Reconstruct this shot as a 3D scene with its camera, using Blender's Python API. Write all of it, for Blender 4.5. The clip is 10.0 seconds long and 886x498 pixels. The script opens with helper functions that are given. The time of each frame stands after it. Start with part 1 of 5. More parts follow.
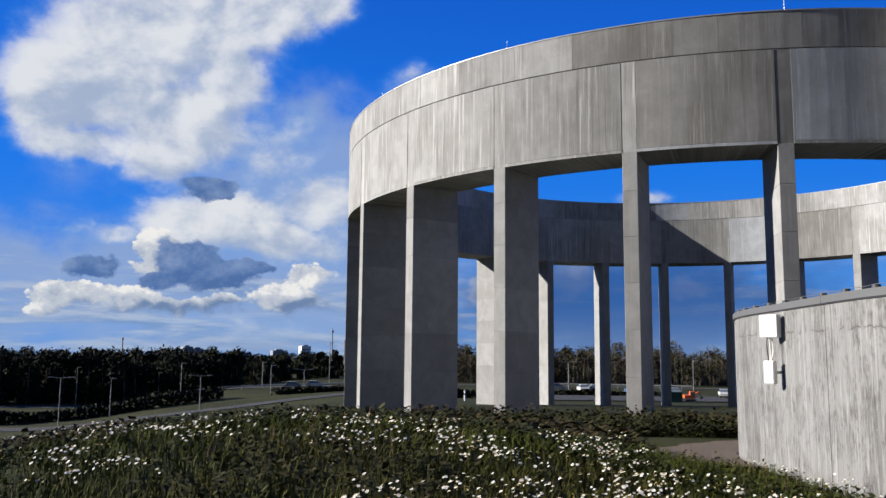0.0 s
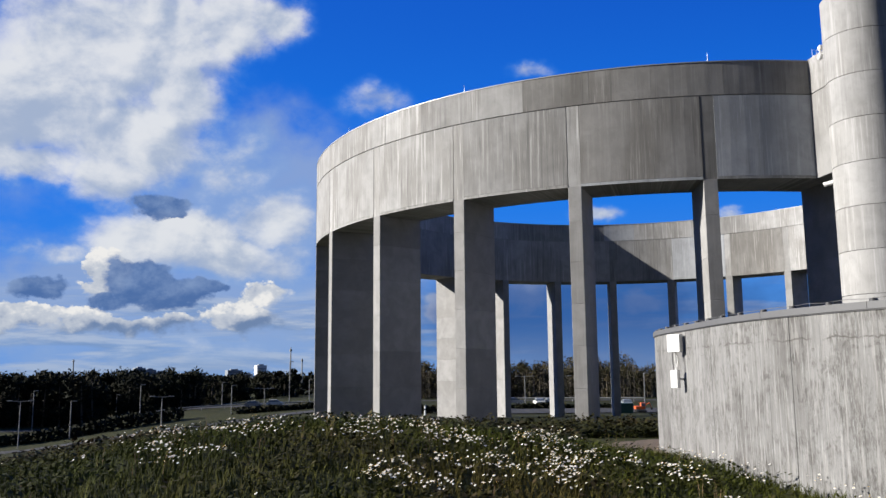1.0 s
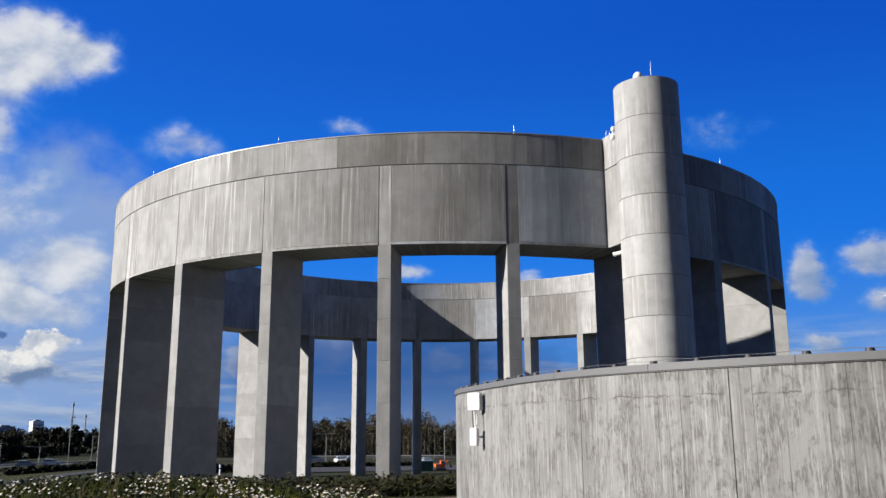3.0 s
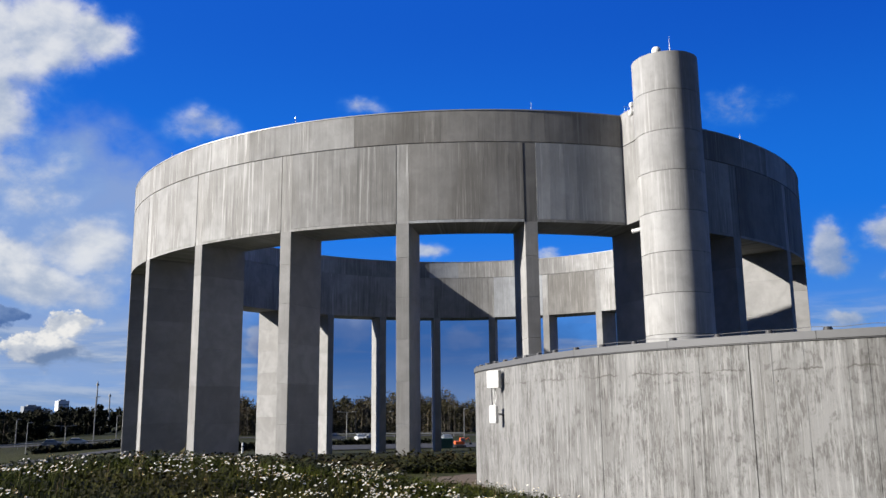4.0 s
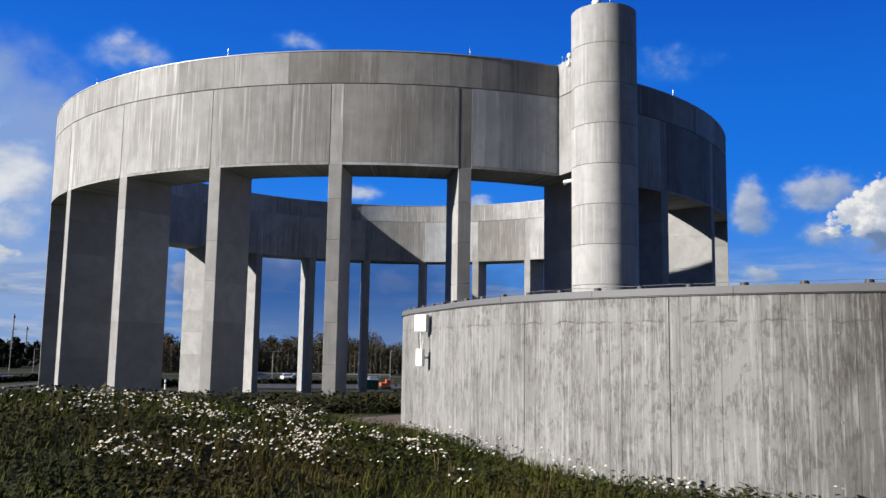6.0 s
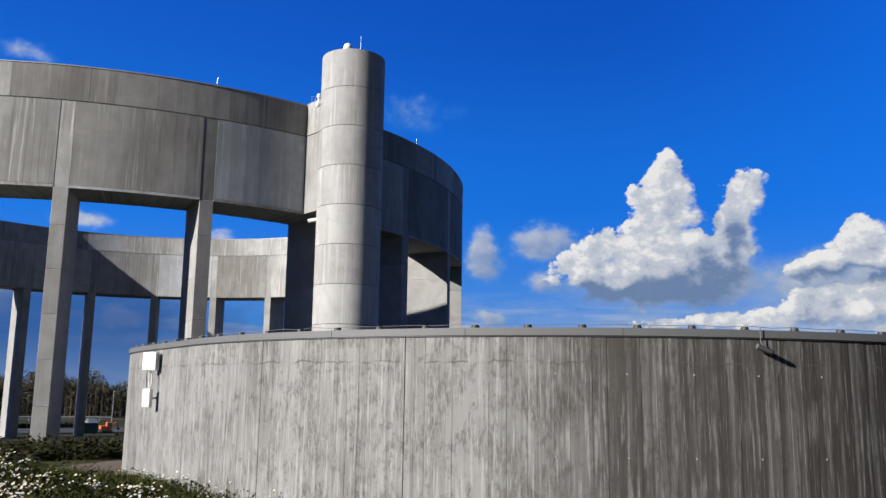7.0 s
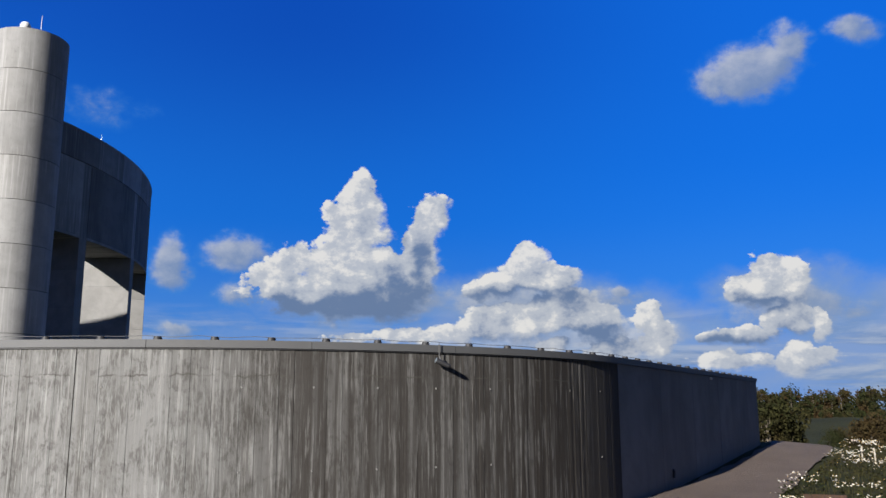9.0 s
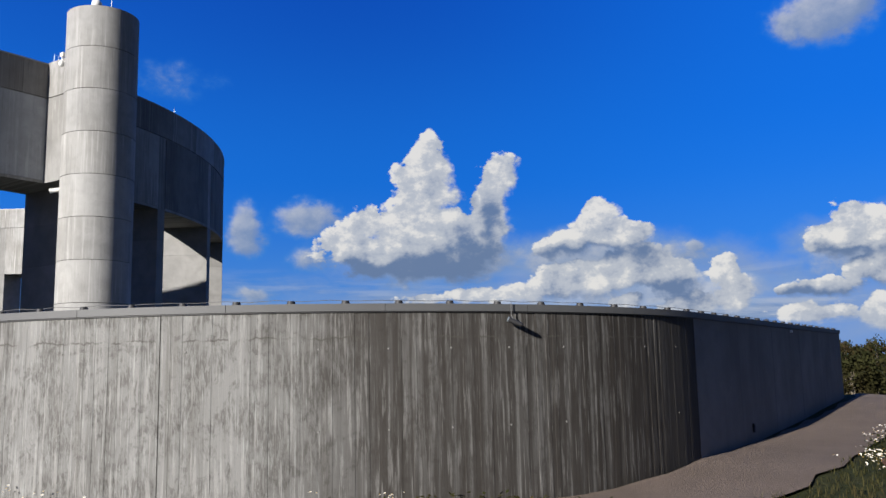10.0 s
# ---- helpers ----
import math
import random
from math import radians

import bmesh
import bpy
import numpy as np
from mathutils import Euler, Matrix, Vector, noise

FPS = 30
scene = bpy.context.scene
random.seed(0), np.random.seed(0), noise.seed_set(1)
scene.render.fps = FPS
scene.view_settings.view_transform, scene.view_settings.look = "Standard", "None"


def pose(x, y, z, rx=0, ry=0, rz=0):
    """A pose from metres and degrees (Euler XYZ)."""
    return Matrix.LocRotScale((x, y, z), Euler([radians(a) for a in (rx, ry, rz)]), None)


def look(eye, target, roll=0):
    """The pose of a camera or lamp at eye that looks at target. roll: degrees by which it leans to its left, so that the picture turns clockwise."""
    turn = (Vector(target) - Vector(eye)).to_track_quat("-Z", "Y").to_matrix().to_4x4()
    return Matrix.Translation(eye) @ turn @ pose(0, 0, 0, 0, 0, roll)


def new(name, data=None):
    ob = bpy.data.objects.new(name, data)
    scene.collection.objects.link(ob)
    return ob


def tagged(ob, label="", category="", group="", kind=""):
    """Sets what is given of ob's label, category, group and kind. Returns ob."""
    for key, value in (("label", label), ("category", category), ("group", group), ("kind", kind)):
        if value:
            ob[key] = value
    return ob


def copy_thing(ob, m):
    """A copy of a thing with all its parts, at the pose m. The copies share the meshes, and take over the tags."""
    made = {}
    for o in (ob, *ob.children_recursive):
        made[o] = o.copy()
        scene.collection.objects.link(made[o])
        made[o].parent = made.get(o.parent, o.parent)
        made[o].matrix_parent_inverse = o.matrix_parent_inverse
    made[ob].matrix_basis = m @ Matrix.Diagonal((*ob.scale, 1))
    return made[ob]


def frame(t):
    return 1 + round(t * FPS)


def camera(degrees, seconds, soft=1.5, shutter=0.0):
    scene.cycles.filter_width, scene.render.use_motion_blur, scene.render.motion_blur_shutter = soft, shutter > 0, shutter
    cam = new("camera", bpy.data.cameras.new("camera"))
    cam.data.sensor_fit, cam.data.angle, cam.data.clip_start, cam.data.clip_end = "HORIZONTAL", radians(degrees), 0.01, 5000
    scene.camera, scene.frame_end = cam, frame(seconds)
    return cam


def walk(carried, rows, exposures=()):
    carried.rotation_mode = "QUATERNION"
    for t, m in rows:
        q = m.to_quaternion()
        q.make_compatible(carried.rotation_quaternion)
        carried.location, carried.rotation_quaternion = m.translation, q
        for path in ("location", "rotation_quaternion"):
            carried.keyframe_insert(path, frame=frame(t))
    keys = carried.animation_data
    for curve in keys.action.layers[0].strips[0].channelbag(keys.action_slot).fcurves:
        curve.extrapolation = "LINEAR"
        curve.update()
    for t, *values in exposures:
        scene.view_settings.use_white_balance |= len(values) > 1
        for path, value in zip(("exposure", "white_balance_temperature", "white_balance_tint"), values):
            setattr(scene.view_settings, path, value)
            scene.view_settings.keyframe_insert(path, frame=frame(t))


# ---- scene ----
EYE = 2.2
cam = camera(55.54, 10.0)
# seconds, x, y, z above the eye's height, yaw, pitch, roll
ROWS = [
    (0.0, 0.284, 4.114, 0.039, 2.98, 7.22, -0.49),
    (0.1, 0.131, 3.2, 0.044, 3.03, 7.61, -0.79),
    (0.2, 0.027, 2.3, 0.036, 2.49, 7.7, -0.47),
    (0.3, 0.08, 1.884, 0.02, 2.24, 7.83, -0.2),
    (0.4, 0.026, 1.117, 0.011, 1.81, 7.89, 0.03),
    (0.5, 0.007, 0.523, 0.004, 1.46, 7.95, 0.22),
    (0.6, 0.003, 0.204, 0.001, 1.19, 8.07, 0.29),
    (1.0, 0, 0, 0, 0.08, 8.33, 0.52),
    (1.5, 0, 0, 0, -3.58, 8.91, 0.42),
    (2.0, 0, 0, 0, -8.38, 10.87, 0.18),
    (2.5, 0, 0, 0, -11.98, 12.32, 0.37),
    (2.7, 0, 0, 0, -12.94, 12.33, 0.15),
    (3.8, 0, 0, 0, -12.7, 10.75, 0.71),
    (4.0, 0, 0, 0, -11.8, 10.57, 0.6),
    (4.5, 0, 0, 0, -9.24, 9.59, 0.56),
    (5.0, 0, 0, 0, -7.48, 8.49, 0.09),
    (5.2, 0, 0, 0, -7.86, 7.81, -0.38),
    (6.3, 0, 0, 0, -21.76, 6.6, -0.9),
    (6.5, 0, 0, 0, -25.3, 7.16, -0.96),
    (7.0, 0, 0, 0, -34.28, 9.7, -0.78),
    (7.5, 0, 0, 0, -41.77, 10.64, 0.2),
    (8.0, 0, 0, 0, -48.25, 11.04, 0.33),
    (8.5, 0, 0, 0, -54.01, 11.18, -0.1),
    (9.0, 0, 0, 0, -55.1, 10.72, 0.09),
    (9.5, 0, 0, 0, -52.96, 9.57, 0.96),
    (10.0, 0, 0, 0, -50.14, 8.05, 1.12),
]
walk(cam, [(t, pose(x, y, EYE + z, 90 + pitch, roll, yaw)) for t, x, y, z, yaw, pitch, roll in ROWS],
     [(0.0, 1.20), (6.3, 1.20), (8.0, 1.02), (10.0, 1.02)])

# ---- world and sun ----
SUN_TURN, SUN_HIGH = 180.6, 20.3  # degrees: the way to the sun from +x, and its height


class Nodes:
    """A short way to write node trees."""

    def __init__(self, tree):
        self.tree = tree
        tree.nodes.clear()

    def add(self, kind, ins=None, **props):
        n = self.tree.nodes.new(kind)
        for key, value in props.items():
            setattr(n, key, value)
        for key, value in (ins or {}).items():
            if isinstance(value, bpy.types.NodeSocket):
                self.tree.links.new(value, n.inputs[key])
            else:
                n.inputs[key].default_value = value
        return n

    def math(self, op, a, b=0.0, c=0.0, clamp=False):
        return self.add("ShaderNodeMath", {0: a, 1: b, 2: c}, operation=op, use_clamp=clamp).outputs[0]

    def vec(self, op, a, b=(0, 0, 0)):
        n = self.add("ShaderNodeVectorMath", {0: a, 1: b}, operation=op)
        return n.outputs["Value"] if op in ("LENGTH", "DOT_PRODUCT", "DISTANCE") else n.outputs[0]

    def ramp(self, x, lo, hi, a=0.0, b=1.0, smooth=True):
        return self.add("ShaderNodeMapRange", {0: x, 1: lo, 2: hi, 3: a, 4: b},
                        interpolation_type="SMOOTHSTEP" if smooth else "LINEAR").outputs[0]

    def mix(self, f, a, b, mode="MIX"):
        n = self.add("ShaderNodeMix", data_type="RGBA", blend_type=mode)
        for key, value in ((0, f), (6, a), (7, b)):
            if isinstance(value, bpy.types.NodeSocket):
                self.tree.links.new(value, n.inputs[key])
            else:
                n.inputs[key].default_value = value if key == 0 else (*value[:3], 1.0)
        return n.outputs[2]

    def noise(self, v, scale, detail=4.0, rough=0.55, warp=0.0):
        return self.add("ShaderNodeTexNoise", {"Vector": v, "Scale": scale, "Detail": detail, "Roughness": rough,
                                               "Distortion": warp}).outputs[0]


# clouds of the sky: turn to the right and height in degrees, half width and half height, thickness
HEAP_MAIN = [
    (49.4, 14, 1.71, 2.03, 1), (49, 12, 2.48, 2.26, 1), (48.6, 9.7, 3.85, 2.71, 1), (45.1, 10.1, 1.8, 1.44, 1), (44.1, 8.5, 2.25, 1.8, 1), (47, 7.6, 5.2, 2.03, 1),
    (50.9, 8.8, 2.72, 2.72, 1), (54.2, 13.1, 1.44, 1.8, 1), (53.7, 11.3, 1.62, 2.26, 1), (52.9, 8.8, 2.49, 2.26, 1), (50.5, 6.9, 4.07, 1.36, 1), (61.1, 10.4, 1.25, 1.33, 1),
    (60.7, 9.1, 2.45, 1.43, 1), (58.6, 8.3, 2.47, 1.08, 1), (62.4, 8.7, 2.22, 1.15, 1),
]
HEAP_LOW = [
    (57, 5.3, 3.37, 1.17, 0.95), (60.1, 5.8, 3.79, 1.52, 0.95), (63.1, 6.6, 2.87, 1.86, 1), (65.6, 5.6, 2.62, 1.48, 1), (52.8, 5.1, 3.61, 0.9, 0.9), (49.5, 4.9, 2.71, 0.63, 0.9),
    (67.1, 4, 2.6, 1.04, 0.95), (62.6, 4.4, 1.41, 0.62, 1), (69, 5.9, 1.03, 1.29, 1), (69.3, 4.6, 1.37, 1.71, 1), (46.2, 4.7, 2.25, 0.45, 0.7), (70.7, 3.4, 1.69, 0.68, 0.8),
]
HEAP_EAST = [
    (76.3, 9.1, 1.46, 1.29, 1), (75.8, 7.9, 2.64, 1.3, 1), (77.7, 8, 1.59, 1.51, 1), (77.5, 5.7, 1.59, 1.35, 1), (75.4, 4.7, 3.05, 0.98, 0.95), (73.3, 4.5, 2.07, 0.62, 0.9),
    (77.8, 3.2, 1.58, 1.42, 1), (74.3, 3.1, 3.48, 0.74, 0.9), (79.2, 3.2, 1.83, 0.98, 1), (79.3, 5.2, 0.74, 1.23, 1), (81.3, 3.5, 0.72, 0.96, 1), (82.4, 2.4, 1.57, 0.78, 0.9),
    (82.5, 5.4, 1.58, 1.58, 0.95),
]
HEAP_WEST = [
    (-21.9, 6.8, 1.53, 1.44, 1), (-22.4, 5.6, 1.27, 1.01, 0.9), (-12.3, 5.5, 2.22, 1.16, 1), (-13.4, 3.9, 2.74, 1.42, 0.95), (-26.4, 3.7, 3.05, 1.06, 0.95), (-23.5, 3.5, 2.5, 0.92, 0.9),
    (-19.4, 3.2, 3.65, 0.86, 0.85), (-28.1, 3.1, 1.67, 0.72, 0.8), (-10, 3.7, 2.01, 1.34, 0.85), (-9, 13.4, 0.63, 0.98, 1), (-15.9, 3.3, 2.62, 0.96, 0.85),
]
SOFT_TOP = [
    (-22.6, 20, 7.83, 4.94, 1), (-19.1, 21.4, 5.03, 4.61, 1), (-25.8, 16.5, 6.09, 4.06, 1), (-21, 15.2, 5.93, 3.6, 1), (-18.2, 18.3, 3.2, 4.69, 1), (-11.7, 23.2, 2.8, 1.81, 0.9),
    (-15, 22.8, 3.4, 2.55, 1), (-29, 15.4, 2.76, 3.15, 0.95), (-26.8, 13.1, 4.86, 1.38, 0.9), (-21.9, 12.6, 3.38, 2.11, 0.9), (-29.1, 20.7, 2.7, 2.32, 0.8),
]
SOFT_LOW = [
    (-18.6, 8.8, 6.5, 1.99, 0.85), (-14.3, 13.1, 3.96, 3.52, 0.5), (-11.6, 10.2, 4.23, 2.45, 0.75), (-25.4, 7.7, 4.95, 0.82, 0.52), (-15.3, 7.8, 6.16, 1.76, 0.7), (-5.1, 18.2, 2.67, 1.42, 0.52),
    (-19.4, 1.8, 14.13, 1.28, 0.3), (-10.8, 7.5, 3.58, 2.68, 0.52), (-4.3, 18.2, 2.61, 1.31, 0.52), (6.1, 20.1, 1.87, 0.71, 0.58),
]
SOFT_BEHIND = [
    (5.8, 5.3, 2.2, 1.5, 0.75), (13.2, 4.5, 2.2, 0.9, 0.75), (-0.5, 4.4, 1.2, 1.2, 0.75), (19, 10, 1.2, 0.6, 0.7), (10.5, 10.5, 2, 0.7, 0.7), (64, 4.6, 12, 1.3, 0.6),
    (80, 3.6, 10, 1.4, 0.6), (50, 5.2, 7, 1, 0.62),
]
BASE = [
    (44.7, 6.4, 4.28, 0.9, 1), (49.3, 6.6, 4.98, 1.27, 1), (52.5, 7.7, 1.81, 1.81, 0.9), (53.5, 10.1, 0.9, 2.48, 0.7), (52.2, 11.9, 0.63, 1.81, 0.6), (60.1, 7.4, 4.46, 0.71, 0.9),
    (63.8, 7, 2.2, 1.1, 0.6), (65.2, 4.6, 3.06, 0.87, 0.8), (58.5, 4.4, 2.69, 0.63, 0.6), (75.5, 6.7, 2.85, 0.57, 0.9), (74, 4.1, 3.29, 0.66, 0.7), (77.6, 4.6, 1.19, 0.64, 0.7),
    (-19.4, 2.6, 8.57, 0.77, 0.8), (-12.2, 3.4, 2.66, 0.71, 0.7),
]
FLEECE_EAST = [
    (37, 9.4, 1.5, 2.03, 0.95), (41.1, 10.1, 2.46, 1.34, 0.9), (67.1, 7.5, 0.78, 0.61, 0.75), (75.7, 21, 3.75, 1.58, 0.95), (73.8, 20.6, 2.02, 1.05, 0.8), (50.6, 9.2, 5.43, 3.17, 0.5),
    (59, 7.8, 4.03, 1.79, 0.6), (41.7, 7.4, 2.24, 1.16, 0.6), (37.6, 4.9, 1.85, 0.88, 0.7), (73.8, 21, 2.1, 1.01, 0.85), (76.9, 21.4, 3.08, 1.64, 0.98), (78.9, 22.5, 1.69, 1.36, 0.9),
    (82.7, 22.8, 1.92, 1, 0.85), (31.8, 18.8, 3.3, 1.73, 0.42), (34.9, 18.9, 2.01, 0.96, 0.36),
]
GREY = [
    (-19, 10.8, 1.9, 0.86, 0.95), (-18.1, 10.4, 1.04, 0.43, 0.9), (-25.8, 5.4, 1.88, 0.9, 0.95), (-20.1, 5.8, 2.66, 1.8, 1), (-18.5, 5.3, 3.03, 1.21, 1), (-16, 5.8, 1.97, 0.48, 0.9),
    (-21.7, 4.7, 1.27, 0.68, 0.9), (-28.8, 3.2, 1.03, 0.55, 0.9), (-10.6, 3.4, 2.68, 0.54, 0.6), (37.6, 5.1, 1.85, 0.79, 0.75), (74, 2.9, 0.58, 0.25, 0.8),
]
SOFT = SOFT_TOP[:10] + SOFT_LOW + SOFT_BEHIND[:6]
CRISP = [(a, e - 0.2, 0.93 * w, 0.91 * h, k) for a, e, w, h, k in HEAP_WEST[:8] + HEAP_MAIN + HEAP_LOW[:10] + HEAP_EAST[:10]]
FLEECE = FLEECE_EAST + [(50.0, 7.0, 6.0, 1.9, 0.9), (62.0, 6.6, 6.5, 2.0, 0.85), (77.5, 6.2, 5.0, 2.4, 0.85)]
GREY = GREY[:7]
VEIL = [(-13, 10, 9, 7.0, .95), (-18, 4.5, 20, 4.5, .9), (-24, 15, 10, 8, .3), (64, 4.0, 26, 3.4, .75), (80, 4.0, 12, 3.8, .75), (49, 7.2, 7, 2.2, .85), (60, 6.5, 8, 2.4, .8), (78, 6.5, 6, 2.5, .75)]
STORM = [(9, 3.0, 15, 6.0, .9)]


def build_world():
    world = bpy.data.worlds.new("sky")
    scene.world = world
    world.use_nodes = True
    n = Nodes(world.node_tree)
    way = n.add("ShaderNodeTexCoord").outputs["Generated"]
    sky = n.add("ShaderNodeTexSky", {}, sky_type="NISHITA", sun_disc=False, sun_elevation=radians(SUN_HIGH),
                sun_rotation=radians(90 - SUN_TURN), altitude=100.0, air_density=1.0, dust_density=0.3, ozone_density=2.0)
    xyz = n.add("ShaderNodeSeparateXYZ", {0: way})
    turn = n.math("MULTIPLY", n.math("ARCTAN2", xyz.outputs[0], xyz.outputs[1]), 57.29578)
    high = n.math("MULTIPLY", n.math("ARCSINE", xyz.outputs[2]), 57.29578)
    place = n.add("ShaderNodeCombineXYZ", {0: turn, 1: high}).outputs[0]
    # deep, clear autumn blue, paler low down
    clear = n.mix(n.ramp(high, 0.0, 13.0), (0.12, 0.36, 0.78), (0.008, 0.190, 0.80))
    clear = n.mix(n.ramp(high, 10.0, 27.0), clear, (0.003, 0.080, 0.53))
    clear = n.mix(n.ramp(high, 28.0, 60.0), clear, (0.011, 0.030, 0.095))
    clear = n.mix(n.ramp(turn, -35.0, 60.0, 0.4, 0.0, False), clear, (0.016, 0.19, 0.86))
    thin = n.vec("MULTIPLY", sky.outputs[0], (0.05, 0.05, 0.05))
    clear = n.mix(0.03, clear, thin)
    clear = n.mix(n.ramp(turn, 42.0, 82.0, 0.0, 0.62), clear, (0.008, 0.225, 1.05))
    clear = n.mix(n.ramp(turn, 15.0, 45.0, 0.0, 0.10), clear, (0.0, 0.05, 0.45))
    clear = n.mix(n.math("MULTIPLY", n.ramp(turn, 50.0, 80.0, 0.0, 0.55), n.ramp(high, 3.0, 17.0, 1.0, 0.0)), clear, (0.055, 0.32, 0.95))
    behind = n.ramp(n.math("ABSOLUTE", turn), 95.0, 130.0, 0.0, 0.85)
    clear = n.mix(behind, clear, (0.055, 0.075, 0.11))  # unseen sky behind the camera, greyed down to dim the fill light
    wide = n.vec("MULTIPLY", place, (1.0, 1.3, 0.0))

    # the outlines wander
    stray = n.add("ShaderNodeTexNoise", {"Vector": wide, "Scale": 0.38, "Detail": 5.0, "Roughness": 0.55}).outputs["Color"]
    bent = n.vec("ADD", place, n.vec("MULTIPLY", n.vec("SUBTRACT", stray, (0.5, 0.5, 0.5)), (2.4, 1.9, 0.0)))

    def grain(shift, scale, rough, warp):
        return n.noise(n.vec("ADD", wide, shift), scale, 8.0, rough, warp)

    def billow(shift, scale):
        """Rounded heaps, large and small."""
        v = n.vec("ADD", wide, shift)
        curl = n.vec("ADD", v, n.vec("MULTIPLY", n.add("ShaderNodeTexNoise", {"Vector": v, "Scale": scale * 1.3, "Detail": 3.0}).outputs["Color"], (0.8, 0.8, 0.0)))
        d = n.add("ShaderNodeTexVoronoi", {"Vector": curl, "Scale": scale, "Detail": 3.0, "Roughness": 0.6, "Lacunarity": 2.3, "Smoothness": 0.35},
                  feature="SMOOTH_F1", normalize=True).outputs["Distance"]
        return n.math("SUBTRACT", 0.82, d)

    def group(items):
        total, top, low = None, None, None
        for a, e, w, h, thick in items:
            off = n.vec("MULTIPLY", n.vec("SUBTRACT", bent, (a, e, 0)), (1 / w, 1 / h, 0))
            m = n.ramp(n.vec("LENGTH", off), 0.0, 1.7, thick, 0.0)
            k = n.math("POWER", m, 3.0)
            v = n.math("MULTIPLY", n.vec("DOT_PRODUCT", off, (-0.55, 0.9, 0)), k)
            if total is None:
                total, top, low = m, v, k
            else:
                total, top, low = n.math("MAXIMUM", total, m), n.math("ADD", top, v), n.math("ADD", low, k)
        return total, n.math("DIVIDE", top, n.math("ADD", low, 0.001))

    def swell(total, grains):
        """The cloud's thickness with its grain, none where there is no cloud."""
        rough = None
        for g, k in grains:
            r = n.math("MULTIPLY", n.math("SUBTRACT", g, 0.5), k)
            rough = r if rough is None else n.math("ADD", rough, r)
        return n.math("ADD", total, n.math("MULTIPLY", rough, n.ramp(total, 0.02, 0.30)))

    g1, g2 = grain((0, 0, 0), 0.15, 0.50, 0.3), grain((-1.1, 1.2, 0.0), 0.15, 0.50, 0.3)
    k1, k2 = grain((0, 0, 3.0), 0.36, 0.62, 0.1), grain((-0.8, 0.8, 3.0), 0.36, 0.62, 0.1)
    b1, b2 = billow((0, 0, 0), 0.42), billow((-0.45, 0.6, 0), 0.42)
    veil, _ = group(VEIL)
    clear = n.mix(n.ramp(swell(veil, ((g1, 1.1), (k1, 0.5))), 0.1, 0.75, 0.0, 0.80), clear, (0.29, 0.40, 0.63))
    # flat layers low over the horizon
    flat = n.noise(n.vec("MULTIPLY", place, (0.10, 0.75, 0.0)), 1.0, 6.0, 0.6, 0.4)
    above = n.noise(n.vec("MULTIPLY", n.vec("ADD", place, (-0.6, 0.35, 0.0)), (0.10, 0.75, 0.0)), 1.0, 6.0, 0.6, 0.4)
    c_flat = n.mix(n.ramp(n.math("SUBTRACT", flat, above), -0.12, 0.14), (0.17, 0.28, 0.50), (0.47, 0.54, 0.66))
    clear = n.mix(n.math("MULTIPLY", n.ramp(flat, 0.42, 0.60), n.ramp(high, 3.0, 7.5, 0.8, 0.0)), clear, c_flat)
    soft, soft_up = group(SOFT)
    m_soft = n.ramp(swell(soft, ((g1, 1.0), (k1, 0.45))), 0.12, 0.78)
    lit_soft = n.ramp(n.math("ADD", n.math("ADD", n.math("SUBTRACT", g1, g2), n.math("MULTIPLY", n.math("SUBTRACT", k1, k2), 0.25)), n.math("MULTIPLY", soft_up, 0.07)), -0.16, 0.13)
    c_soft = n.mix(lit_soft, (0.38, 0.46, 0.61), (0.76, 0.78, 0.81))
    fleece, fleece_up = group(FLEECE)
    m_fleece = n.ramp(swell(fleece, ((g1, 0.7), (k1, 1.0))), 0.18, 0.85, 0.0, 0.86)
    c_fleece = n.mix(n.ramp(n.math("ADD", n.math("MULTIPLY", n.math("SUBTRACT", k1, k2), 0.8), n.math("MULTIPLY", fleece_up, 0.30)), -0.25, 0.45), (0.24, 0.33, 0.50), (0.60, 0.63, 0.68))
    # thin cloud lets the blue through
    c_soft = n.mix(n.ramp(m_soft, 0.0, 0.75), (0.10, 0.33, 0.78), c_soft)
    c_fleece = n.mix(n.ramp(m_fleece, 0.0, 0.75), (0.06, 0.28, 0.72), c_fleece)
    storm, _ = group(STORM)
    m_storm = n.ramp(swell(storm, ((g1, 0.9),)), 0.25, 0.75, 0.0, 0.92)
    grey, grey_up = group(GREY)
    m_grey = n.ramp(swell(grey, ((k1, 1.5), (b1, 0.9))), 0.36, 0.62, 0.0, 0.94)
    c_grey = n.mix(n.ramp(n.math("ADD", n.math("SUBTRACT", k1, k2), n.math("MULTIPLY", grey_up, 0.12)), -0.15, 0.30), (0.065, 0.145, 0.36), (0.20, 0.30, 0.52))
    crisp, crisp_up = group(CRISP)
    edge = n.ramp(crisp_up, -0.7, 0.3, 0.90, 0.50)
    heap = swell(crisp, ((b1, 1.6), (k1, 0.95)))
    base, _ = group(BASE)
    m_crisp = n.ramp(heap, 0.36, edge)
    lit_crisp = n.math("ADD", n.math("ADD", n.math("MULTIPLY", n.math("SUBTRACT", b1, b2), 2.0), n.math("MULTIPLY", n.math("SUBTRACT", k1, k2), 1.9)), n.math("MULTIPLY", crisp_up, 0.36))
